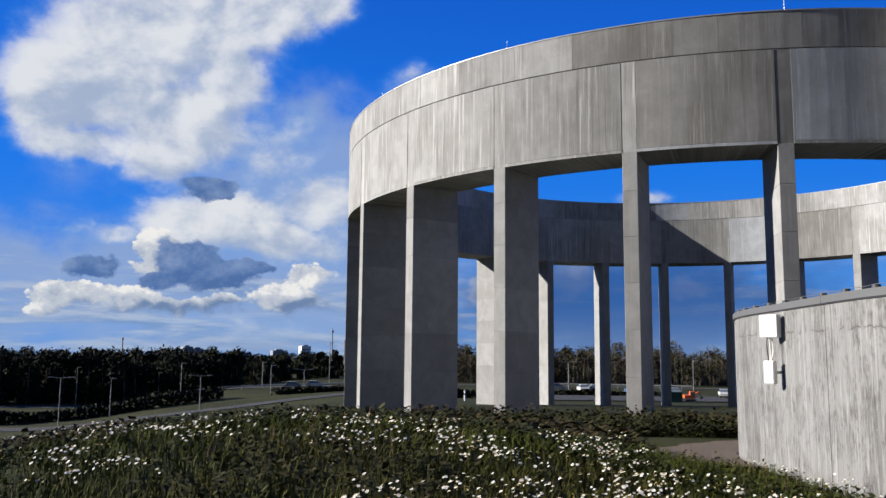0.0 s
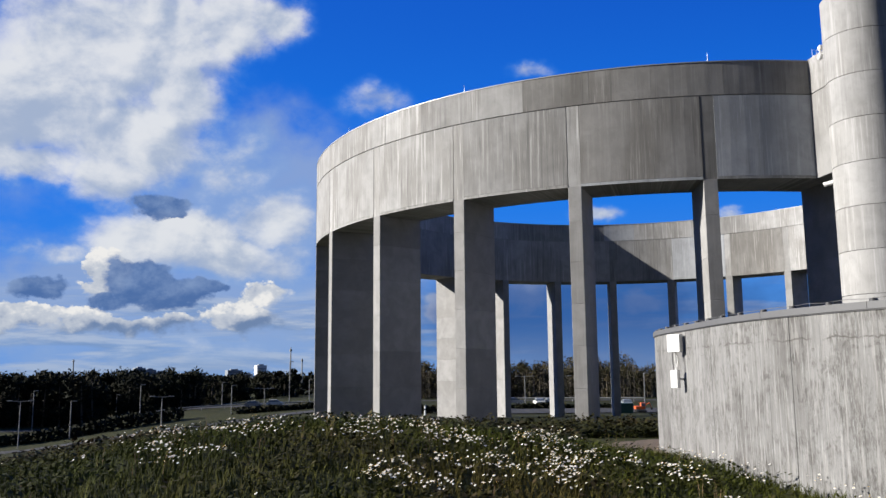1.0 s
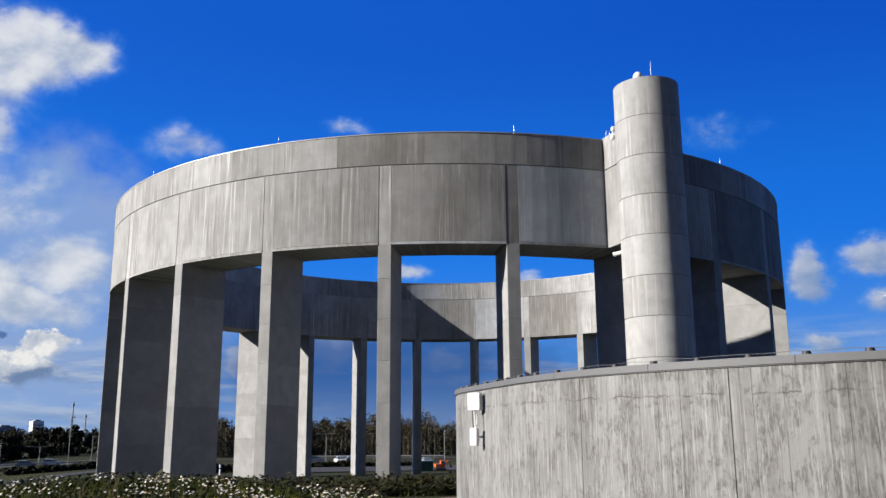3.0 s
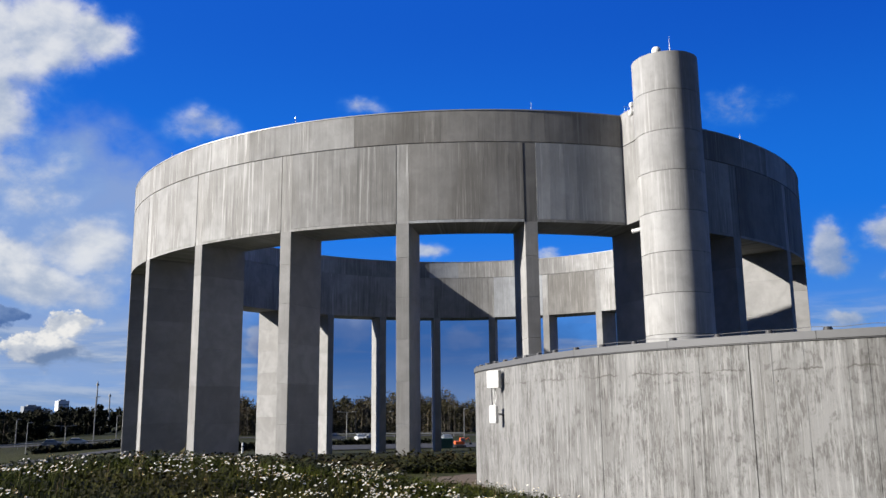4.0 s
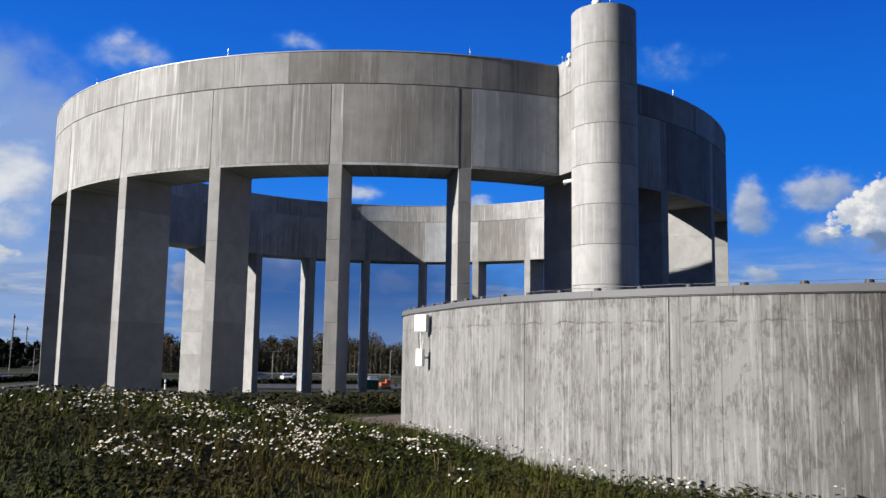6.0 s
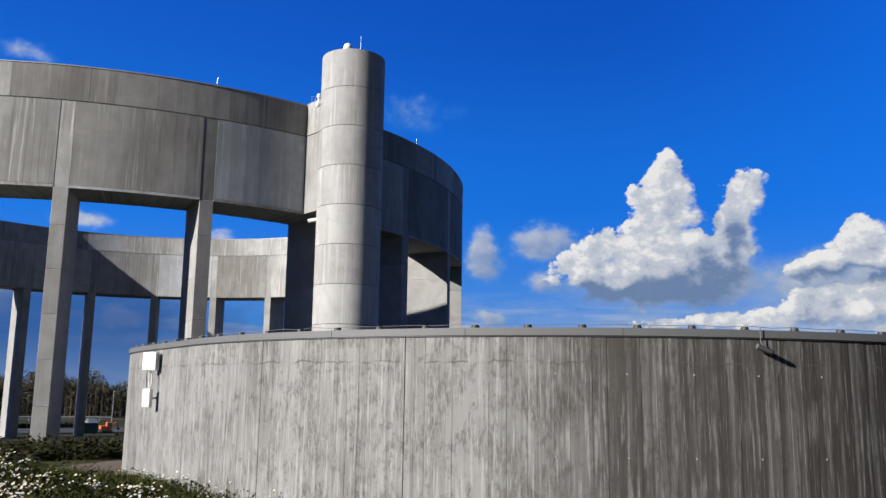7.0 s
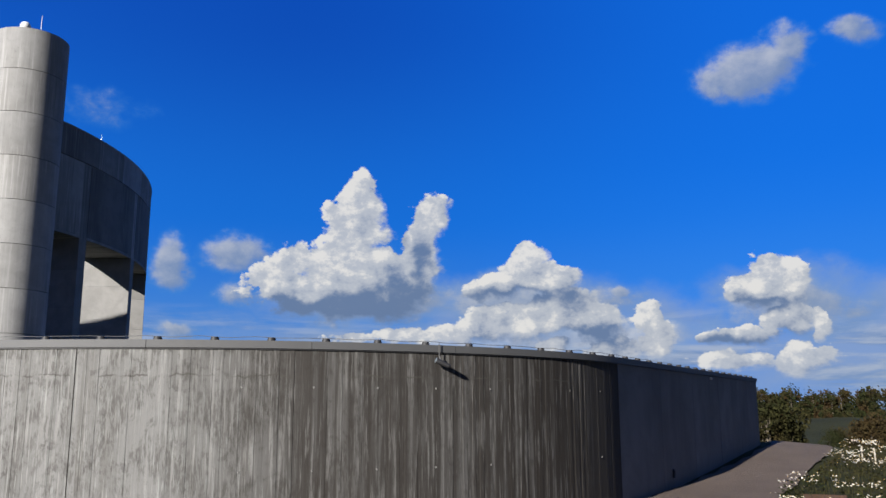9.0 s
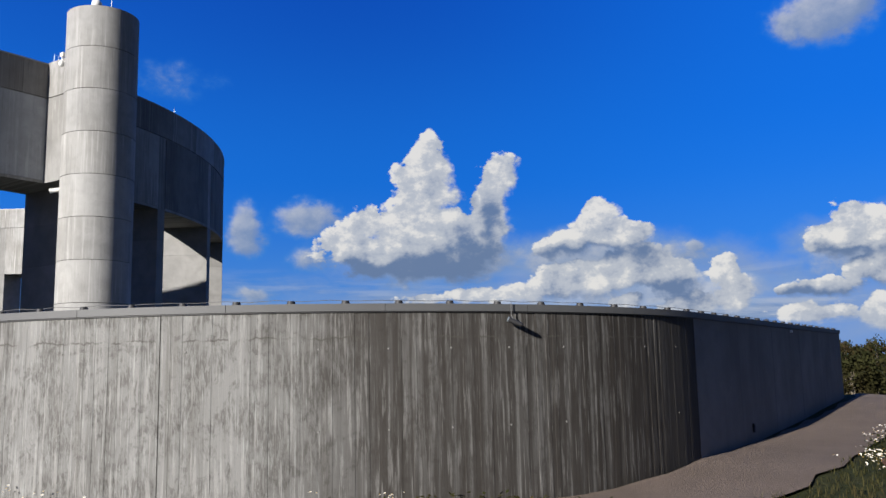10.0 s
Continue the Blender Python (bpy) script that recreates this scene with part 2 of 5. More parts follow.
    lit_crisp = n.math("SUBTRACT", lit_crisp, n.math("MULTIPLY", n.ramp(swell(base, ((k1, 0.8),)), 0.0, 1.0), 1.15))
    c_crisp = n.mix(n.ramp(lit_crisp, -0.95, 0.02), (0.15, 0.23, 0.40), (0.55, 0.59, 0.66))
    c_crisp = n.mix(n.ramp(lit_crisp, -0.05, 0.40), c_crisp, (0.86, 0.85, 0.83))
    col = n.mix(n.math("MULTIPLY", m_soft, 0.95), clear, c_soft)
    col = n.mix(m_storm, col, (0.030, 0.105, 0.33))
    col = n.mix(m_fleece, col, c_fleece)
    col = n.mix(n.math("MULTIPLY", m_crisp, 0.97), col, c_crisp)
    col = n.mix(m_grey, col, c_grey)
    haze = n.ramp(high, -1.0, 4.0, 0.45, 0.0)
    col = n.mix(haze, col, (0.27, 0.39, 0.60))
    back = n.add("ShaderNodeBackground", {"Color": col, "Strength": 0.436})
    n.add("ShaderNodeOutputWorld", {0: back.outputs[0]})


build_world()
sun = new("sun", bpy.data.lights.new("sun", "SUN"))
sun.data.energy, sun.data.angle, sun.data.color = 4.75, radians(0.53), (1.0, 0.95, 0.87)
TO_SUN = Vector((math.cos(radians(SUN_TURN)) * math.cos(radians(SUN_HIGH)),
                 math.sin(radians(SUN_TURN)) * math.cos(radians(SUN_HIGH)), math.sin(radians(SUN_HIGH))))
sun.matrix_world = look(TO_SUN * 200, (0, 0, 0))

# ---- materials ----


def material(name):
    m = bpy.data.materials.new(name)
    m.use_nodes = True
    return m, Nodes(m.node_tree)


def finish(n, colour, rough, bump=None, strength=0.3, distance=0.01, metal=0.0, extra=None):
    ins = {"Base Color": colour if isinstance(colour, bpy.types.NodeSocket) else (*colour, 1.0), "Roughness": rough, "Metallic": metal}
    if bump is not None:
        ins["Normal"] = n.add("ShaderNodeBump", {"Strength": strength, "Distance": distance, "Height": bump}).outputs[0]
    ins.update(extra or {})
    b = n.add("ShaderNodeBsdfPrincipled", ins)
    n.add("ShaderNodeOutputMaterial", {0: b.outputs[0]})


def plain(name, colour, rough=0.5, metal=0.0, spread=0.08):
    m, n = material(name)
    at = n.add("ShaderNodeTexCoord").outputs["Object"]
    g = n.noise(at, 6.0, 5.0)
    lo, hi = [tuple(c * k for c in colour) for k in (1 - spread, 1 + spread)]
    finish(n, n.mix(g, lo, hi), rough, n.noise(at, 60.0, 2.0), 0.1, 0.002, metal)
    return m


def concrete(name, colour, streak, stain, centre, radius, vary=0.14):
    """Cast concrete round an axis: runs of rain down the face, pale and dark, blotches and pores."""
    m, n = material(name)
    at = n.add("ShaderNodeNewGeometry").outputs["Position"]
    tone = n.add("ShaderNodeObjectInfo").outputs["Random"]
    off = n.add("ShaderNodeSeparateXYZ", {0: n.vec("SUBTRACT", at, centre)})
    turn = n.math("MULTIPLY", n.math("ARCTAN2", off.outputs[1], off.outputs[0]), radius)
    run = n.add("ShaderNodeCombineXYZ", {0: turn, 1: off.outputs[2], 2: n.math("MULTIPLY", tone, 7.0)}).outputs[0]
    thin = n.noise(n.vec("MULTIPLY", run, (7.0, 0.22, 1.0)), 1.0, 5.0, 0.62)
    fine = n.noise(n.vec("MULTIPLY", run, (22.0, 0.5, 1.0)), 1.0, 4.0, 0.62)
    where = n.noise(n.vec("MULTIPLY", run, (0.45, 0.18, 1.0)), 1.0, 3.0, 0.55)
    spots = n.noise(at, 1.1, 7.0, 0.62, 0.4)
    pores = n.noise(at, 30.0, 3.0)
    c = n.mix(n.ramp(spots, 0.32, 0.68), tuple(v * 0.85 for v in colour), tuple(v * 1.08 for v in colour))
    c = n.mix(n.ramp(where, 0.40, 0.62, 0.0, stain), c, tuple(v * f for v, f in zip(colour, (0.60, 0.58, 0.55))))
    hard = n.ramp(where, 0.36, 0.58, 0.25, 1.0)
    c = n.mix(n.math("MULTIPLY", n.ramp(thin, 0.54, 0.66, 0.0, streak), hard), c, tuple(v * 0.48 for v in colour))
    c = n.mix(n.math("MULTIPLY", n.ramp(thin, 0.34, 0.45, streak, 0.0), hard), c, tuple(min(0.7, v * 1.55) for v in colour))
    c = n.mix(n.math("MULTIPLY", n.ramp(fine, 0.56, 0.68, 0.0, 0.7 * streak), hard), c, tuple(min(0.7, v * 1.5) for v in colour))
    c = n.mix(n.ramp(pores, 0.28, 0.38, 0.5, 0.0), c, (0.05, 0.05, 0.05))
    shade = n.ramp(tone, 0.0, 1.0, 1.0 - vary, 1.0 + vary, False)
    scaled = n.add("ShaderNodeVectorMath", {0: c, "Scale": shade}, operation="SCALE").outputs[0]
    h = n.math("ADD", n.math("MULTIPLY", thin, 0.7), n.math("MULTIPLY", pores, 0.4))
    finish(n, scaled, 0.9, h, 0.4, 0.02)
    return m


TOWER = Vector((15.35, 64.46, 0.0))
STAIR = Vector((41.5 * math.sin(radians(27.6)), 41.5 * math.cos(radians(27.6)), 0))
RING = concrete("tower concrete", (0.262, 0.261, 0.258), 0.75, 0.60, TOWER, 25.0, vary=0.20)
RING_PALE = concrete("pale bluish cast", (0.310, 0.324, 0.345), 0.40, 0.35, TOWER, 25.0, vary=0.03)
# the dark cast also carries the shade of the tower's right bays
RING_DARK = concrete("weathered and shaded cast", (0.172, 0.168, 0.162), 0.6, 0.7, TOWER, 25.0, vary=0.16)
SHAFT_PALE = concrete("pale stair tower concrete", (0.285, 0.284, 0.281), 0.4, 0.35, STAIR, 1.6, vary=0.05)
SHAFT = concrete("stair tower concrete", (0.238, 0.237, 0.235), 0.5, 0.45, STAIR, 1.6, vary=0.12)
FIN = concrete("column concrete", (0.232, 0.230, 0.227), 0.18, 0.35, TOWER, 25.0, vary=0.05)


def board_concrete():
    """Board-marked concrete: each board a little lighter or darker, with runs, pale lime and dark blotches."""
    m, n = material("reservoir concrete")
    uv = n.add("ShaderNodeTexCoord").outputs["UV"]
    x = n.add("ShaderNodeSeparateXYZ", {0: uv})
    board = n.add("ShaderNodeTexWhiteNoise", {"W": n.math("FLOOR", n.math("DIVIDE", x.outputs[0], 0.085))}, noise_dimensions="1D").outputs["Value"]
    z = x.outputs[1]
    thin = n.noise(n.vec("MULTIPLY", uv, (34.0, 1.5, 0.0)), 1.0, 5.0, 0.65)
    lines = n.noise(n.vec("MULTIPLY", uv, (17.0, 0.9, 0.0)), 1.0, 3.0, 0.6)
    runs = n.noise(n.vec("MULTIPLY", uv, (5.5, 0.16, 0.0)), 1.0, 5.0, 0.62)
    broad = n.noise(n.vec("MULTIPLY", uv, (0.55, 0.22, 0.0)), 1.0, 3.0, 0.55)
    patch = n.noise(n.vec("MULTIPLY", uv, (1.5, 1.1, 0.0)), 1.0, 7.0, 0.68, 0.5)
    speck = n.noise(n.vec("MULTIPLY", uv, (26.0, 5.0, 0.0)), 1.0, 5.0, 0.72, 0.3)
    pores = n.noise(n.vec("MULTIPLY", uv, (60.0, 60.0, 0.0)), 1.0, 2.0)
    base = n.mix(board, (0.142, 0.141, 0.138), (0.180, 0.179, 0.176))
    c = n.mix(n.ramp(runs, 0.52, 0.68, 0.0, 0.40), base, (0.100, 0.094, 0.086))
    c = n.mix(n.ramp(thin, 0.30, 0.45, 0.45, 0.0), c, (0.085, 0.080, 0.074))
    # dark growth in blotches made of short strokes
    dark = n.math("MULTIPLY", n.ramp(patch, 0.44, 0.58), n.ramp(speck, 0.42, 0.56))
    c = n.mix(n.math("MULTIPLY", dark, 0.58), c, (0.040, 0.036, 0.031))
    moss = n.noise(n.vec("MULTIPLY", uv, (4.0, 2.6, 0.0)), 1.0, 6.0, 0.72, 0.6)
    c = n.mix(n.math("MULTIPLY", n.ramp(moss, 0.53, 0.62), n.ramp(speck, 0.35, 0.55, 0.1, 0.55)), c, (0.042, 0.039, 0.035))
    # brown stain down the runs, with the curve's turn into shade painted in
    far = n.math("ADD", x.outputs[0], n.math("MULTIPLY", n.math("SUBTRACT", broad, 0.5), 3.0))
    stain_shade = n.math("ADD", n.ramp(far, 26.2, 29.0, 0.0, 0.92), n.ramp(far, 31.5, 35.2, 0.0, 0.30))
    run_dark = n.math("MULTIPLY", n.math("MAXIMUM", n.ramp(broad, 0.50, 0.64, 0.0, 0.4), stain_shade), n.ramp(runs, 0.34, 0.54, 0.58, 1.0))
    c = n.mix(n.math("MULTIPLY", run_dark, 1.0), c, (0.020, 0.016, 0.013))
    # pale lime in thin lines and specks, and the ragged line between two pours
    c = n.mix(n.math("MULTIPLY", n.ramp(lines, 0.54, 0.64), n.math("MULTIPLY", n.ramp(speck, 0.36, 0.52, 0.08, 0.40), n.ramp(stain_shade, 0.0, 1.0, 1.0, 0.65, False))), c, (0.30, 0.296, 0.288))
    c = n.mix(n.math("MULTIPLY", n.ramp(thin, 0.55, 0.68, 0.0, 0.42), n.ramp(stain_shade, 0.0, 1.0, 1.0, 0.22, False)), c, (0.34, 0.355, 0.345))
    wave = n.math("ADD", z, n.math("MULTIPLY", n.noise(n.vec("MULTIPLY", uv, (2.5, 0.0, 0.0)), 1.0, 5.0, 0.7), 0.30))
    pour = n.math("MULTIPLY", n.ramp(n.math("ABSOLUTE", n.math("SUBTRACT", wave, 2.83)), 0.006, 0.020, 0.75, 0.0), n.ramp(patch, 0.42, 0.55))
    c = n.mix(pour, c, (0.05, 0.046, 0.04))
    # shade painted into the colour where the curve turns from the sun
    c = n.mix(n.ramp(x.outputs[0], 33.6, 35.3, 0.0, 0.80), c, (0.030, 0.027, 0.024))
    c = n.mix(n.ramp(pores, 0.30, 0.40, 0.4, 0.0), c, (0.05, 0.05, 0.045))
    h = n.math("ADD", n.math("MULTIPLY", thin, 0.8), n.math("MULTIPLY", speck, 0.35))
    finish(n, c, 0.9, h, 0.5, 0.012)
    return m


TANK = board_concrete()
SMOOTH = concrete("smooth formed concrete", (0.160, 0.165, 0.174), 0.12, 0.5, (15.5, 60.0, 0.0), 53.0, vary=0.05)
DARK = plain("dark joint", (0.06, 0.06, 0.06), 0.9)
ZINC = plain("zinc coping", (0.088, 0.089, 0.092), 0.65, 0.1)
LIME = plain("lime plug", (0.17, 0.167, 0.16), 0.9, spread=0.4)
BLACK = plain("black rubber", (0.02, 0.02, 0.022), 0.6)
WHITE = plain("white plastic", (0.624, 0.624, 0.6084), 0.35, spread=0.03)
STEEL = plain("galvanised steel", (0.42, 0.43, 0.44), 0.4, 0.8)


def ground_material():
    m, n = material("meadow soil")
    at = n.add("ShaderNodeNewGeometry").outputs["Position"]
    a, b, c = n.noise(at, 0.05, 5.0), n.noise(at, 0.7, 6.0), n.noise(at, 9.0, 4.0)
    col = n.mix(n.ramp(a, 0.35, 0.65), (0.022, 0.026, 0.009), (0.038, 0.041, 0.014))
    col = n.mix(n.ramp(b, 0.4, 0.7, 0.0, 0.6), col, (0.05, 0.043, 0.02))
    col = n.mix(n.ramp(c, 0.4, 0.7, 0.0, 0.4), col, (0.018, 0.022, 0.008))
    finish(n, col, 0.95, n.math("ADD", b, c), 0.8, 0.08, extra={"Specular IOR Level": 0.1})
    return m


MEADOW = ground_material()


def gravel_material(name, colour):
    m, n = material(name)
    at = n.add("ShaderNodeNewGeometry").outputs["Position"]
    stones = n.add("ShaderNodeTexVoronoi", {"Vector": at, "Scale": 55.0})
    big = n.noise(at, 0.8, 6.0, 0.6)
    col = n.mix(stones.outputs["Distance"], tuple(v * 1.2 for v in colour), tuple(v * 0.55 for v in colour))
    col = n.mix(n.ramp(big, 0.35, 0.7, 0.0, 0.5), col, tuple(v * 0.6 for v in colour))
    finish(n, col, 0.95, stones.outputs["Distance"], 0.6, 0.02, extra={"Specular IOR Level": 0.2})
    return m


GRAVEL = gravel_material("gravel", (0.155, 0.120, 0.098))
ASPHALT = gravel_material("asphalt", (0.060, 0.060, 0.061))


def leaf_material(name, colours, rough=0.85):
    m, n = material(name)
    g = n.add("ShaderNodeNewGeometry")
    i = g.outputs["Random Per Island"]
    w = n.noise(g.outputs["Position"], 0.12, 3.0)
    c = n.mix(i, colours[0], colours[1])
    c = n.mix(n.ramp(w, 0.42, 0.66, 0.0, 0.8), c, colours[2])
    finish(n, c, rough, extra={"Specular IOR Level": 0.15})
    return m


GRASS = leaf_material("grass", ((0.024, 0.032, 0.003), (0.058, 0.068, 0.006), (0.066, 0.046, 0.011)))
DRY_GRASS = leaf_material("dry grass", ((0.022, 0.023, 0.007), (0.042, 0.039, 0.012), (0.050, 0.034, 0.014)))
WOOD_LEAF = leaf_material("woodland leaves", ((0.022, 0.034, 0.012), (0.05, 0.062, 0.02), (0.075, 0.06, 0.022)))
BARK = plain("bark", (0.09, 0.075, 0.055), 0.9, spread=0.3)
FLASH = plain("pale metal flashing", (0.27, 0.27, 0.27), 0.5, 0.2)
PETAL = plain("daisy petals", (0.5616, 0.5538, 0.5148), 0.6, spread=0.03)
YOLK = plain("daisy centre", (0.62, 0.38, 0.03), 0.7)

# ---- building helpers ----


def obj(name, bm, mats, parent=None, label=""):
    mesh = bpy.data.meshes.new(name)
    bm.to_mesh(mesh)
    bm.free()
    for mt in (mats if isinstance(mats, (list, tuple)) else (mats,)):
        mesh.materials.append(mt)
    ob = new(name, mesh)
    if parent is not None:
        ob.parent = parent
    if label:
        ob["label"] = label
    return ob


part = obj


def raw(name, verts, faces, mats, parent=None, slots=None):
    mesh = bpy.data.meshes.new(name)
    mesh.from_pydata([tuple(v) for v in verts], [], faces)
    for mt in (mats if isinstance(mats, (list, tuple)) else (mats,)):
        mesh.materials.append(mt)
    if slots is not None:
        mesh.polygons.foreach_set("material_index", slots)
    mesh.update()
    ob = new(name, mesh)
    if parent is not None:
        ob.parent = parent
    return ob


def share(name, ob, m, parent, mat=None):
    o = new(name, ob.data)
    o.parent = parent
    o.matrix_basis = m
    if mat is not None:
        o.material_slots[0].link, o.material_slots[0].material = "OBJECT", mat
    return o


def box(bm, x0, x1, y0, y1, z0, z1, bevel=0.0):
    vs = [bm.verts.new((x, y, z)) for x in (x0, x1) for y in (y0, y1) for z in (z0, z1)]
    fs = [bm.faces.new([vs[i] for i in q]) for q in
          ((0, 1, 3, 2), (4, 6, 7, 5), (0, 4, 5, 1), (2, 3, 7, 6), (0, 2, 6, 4), (1, 5, 7, 3))]
    if bevel:
        es = list({e for f in fs for e in f.edges})
        bmesh.ops.bevel(bm, geom=es, offset=bevel, segments=1, affect="EDGES")
    return bm


def tube(bm, p, q, r0, r1=None, sides=10, caps=True):
    p, q = Vector(p), Vector(q)
    r1 = r0 if r1 is None else r1
    m = (q - p).to_track_quat("Z", "Y").to_matrix()
    rings = []
    for at, rr in ((p, r0), (q, r1)):
        rings.append([bm.verts.new(at + m @ Vector((rr * math.cos(a), rr * math.sin(a), 0)))
                      for a in (2 * math.pi * i / sides for i in range(sides))])
    for i in range(sides):
        f = bm.faces.new((rings[0][i], rings[0][(i + 1) % sides], rings[1][(i + 1) % sides], rings[1][i]))
        f.smooth = True
    if caps:
        for f in (bm.faces.new(rings[0][::-1]), bm.faces.new(rings[1])):
            for e in f.edges:
                e.smooth = False
    return bm


def sector(bm, r0, r1, a0, a1, z0, z1, steps):
    """A bent block: radii r0 to r1, degrees a0 to a1, heights z0 to z1."""
    rows = []
    for i in range(steps + 1):
        a = radians(a0 + (a1 - a0) * i / steps)
        c, s = math.cos(a), math.sin(a)
        rows.append([bm.verts.new((r * c, r * s, z)) for r, z in ((r0, z0), (r1, z0), (r1, z1), (r0, z1))])
    for u, v in zip(rows, rows[1:]):
        for k in range(4):
            bm.faces.new((u[k], v[k], v[(k + 1) % 4], u[(k + 1) % 4]))
    if a1 - a0 < 359.9:
        bm.faces.new(rows[0]), bm.faces.new(rows[-1][::-1])
    bmesh.ops.recalc_face_normals(bm, faces=bm.faces)
    return bm


def empty(name, at=(0, 0, 0), **tags):
    e = new(name)
    e.location = at
    return tagged(e, **tags)


def turned(a, at=(0, 0, 0)):
    return pose(*at, 0, 0, a)


# ---- the land ----
def step(a, b, x):
    t = np.clip((x - a) / (b - a), 0, 1)
    return t * t * (3 - 2 * t)


def lie(x, y):
    """Height of the ground."""
    z = 1.12 * np.exp(-((x + 2.3) / 6.3) ** 2 - ((y - 17) / 6.0) ** 2)
    z = z + 0.6 * np.exp(-(x / 9.0) ** 2 - ((y + 2) / 9.0) ** 2)
    z = z + (0.34 * step(11, 17, x) + 0.68 * step(17, 34, x) * np.clip(1 - 0.11 * (8 - y), 0.05, 1)) * step(60, 25, y)
    left = np.clip((-8.0 - x) / 63.0, 0, 1)
    left = left * left * (1.6 - 0.6 * left) * 0.35 + left * 0.65
    fall = 0.3 * step(22, 36, y) + np.clip((y - 40) * 0.044, 0, 4.6)
    z = z - 10.3 * left * (1 - 0.4 * step(130, 215, y) * step(-92, -58, x)) - fall * (1 - left)
    right = step(31, 60, x) * step(60, 10, y)
    z = z - 4.0 * right
    return z


def build_ground():
    ax = np.concatenate([[-4500, -2500, -1200, -700, -450, -320], np.arange(-240, -40, 8.0), np.arange(-40, 60, 0.8),
                         np.arange(60, 240, 8.0), [320, 450, 700, 1200, 2500, 4500]])
    ay = np.concatenate([[-4500, -2000, -800, -300, -120, -50], np.arange(-20, 60, 0.8), np.arange(60, 320, 8.0),
                         [400, 600, 900, 1500, 2800, 4800]])
    gx, gy = np.meshgrid(ax, ay, indexing="ij")
    gz = lie(gx, gy)
    near = (np.abs(gx) < 60) & (gy > -20) & (gy < 60)
    bumps = np.array([noise.noise((x * 0.6, y * 0.6, 0)) * 0.025
                      for x, y in zip(gx.ravel(), gy.ravel())]).reshape(gx.shape)
    gz = gz + np.where(near, bumps, 0)
    nx, ny = gx.shape
    verts = np.stack([gx, gy, gz], -1).reshape(-1, 3).tolist()
    faces = [(i * ny + j, (i + 1) * ny + j, (i + 1) * ny + j + 1, i * ny + j + 1) for i in range(nx - 1) for j in range(ny - 1)]
    g = raw("ground", verts, faces, MEADOW)
    for p in g.data.polygons:
        p.use_smooth = True
    tagged(g, "grassy mound and meadow running down to lower land", "ground", kind="structure")


build_ground()

# ---- water tower: a ring on fins ----
R_OUT, R_IN = 24.9, 21.9
Z_LOW, Z_JOINT, Z_TOP = EYE + 9.09, EYE + 13.29, EYE + 15.03
FIRST, BAYS = -155.576, 24


# casts that weathered apart, with right-side shade painted in: bay and kind of panel
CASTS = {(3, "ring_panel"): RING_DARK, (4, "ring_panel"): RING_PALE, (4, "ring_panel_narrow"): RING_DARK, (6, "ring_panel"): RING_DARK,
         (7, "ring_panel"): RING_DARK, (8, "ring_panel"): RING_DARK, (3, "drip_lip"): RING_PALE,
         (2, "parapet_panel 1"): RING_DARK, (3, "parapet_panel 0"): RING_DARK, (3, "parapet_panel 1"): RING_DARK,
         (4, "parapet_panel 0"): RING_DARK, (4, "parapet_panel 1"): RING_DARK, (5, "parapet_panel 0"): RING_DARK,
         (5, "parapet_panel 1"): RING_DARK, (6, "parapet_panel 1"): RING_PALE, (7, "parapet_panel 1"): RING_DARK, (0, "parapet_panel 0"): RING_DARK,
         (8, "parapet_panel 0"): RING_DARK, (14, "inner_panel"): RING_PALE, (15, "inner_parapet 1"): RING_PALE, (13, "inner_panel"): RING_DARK}


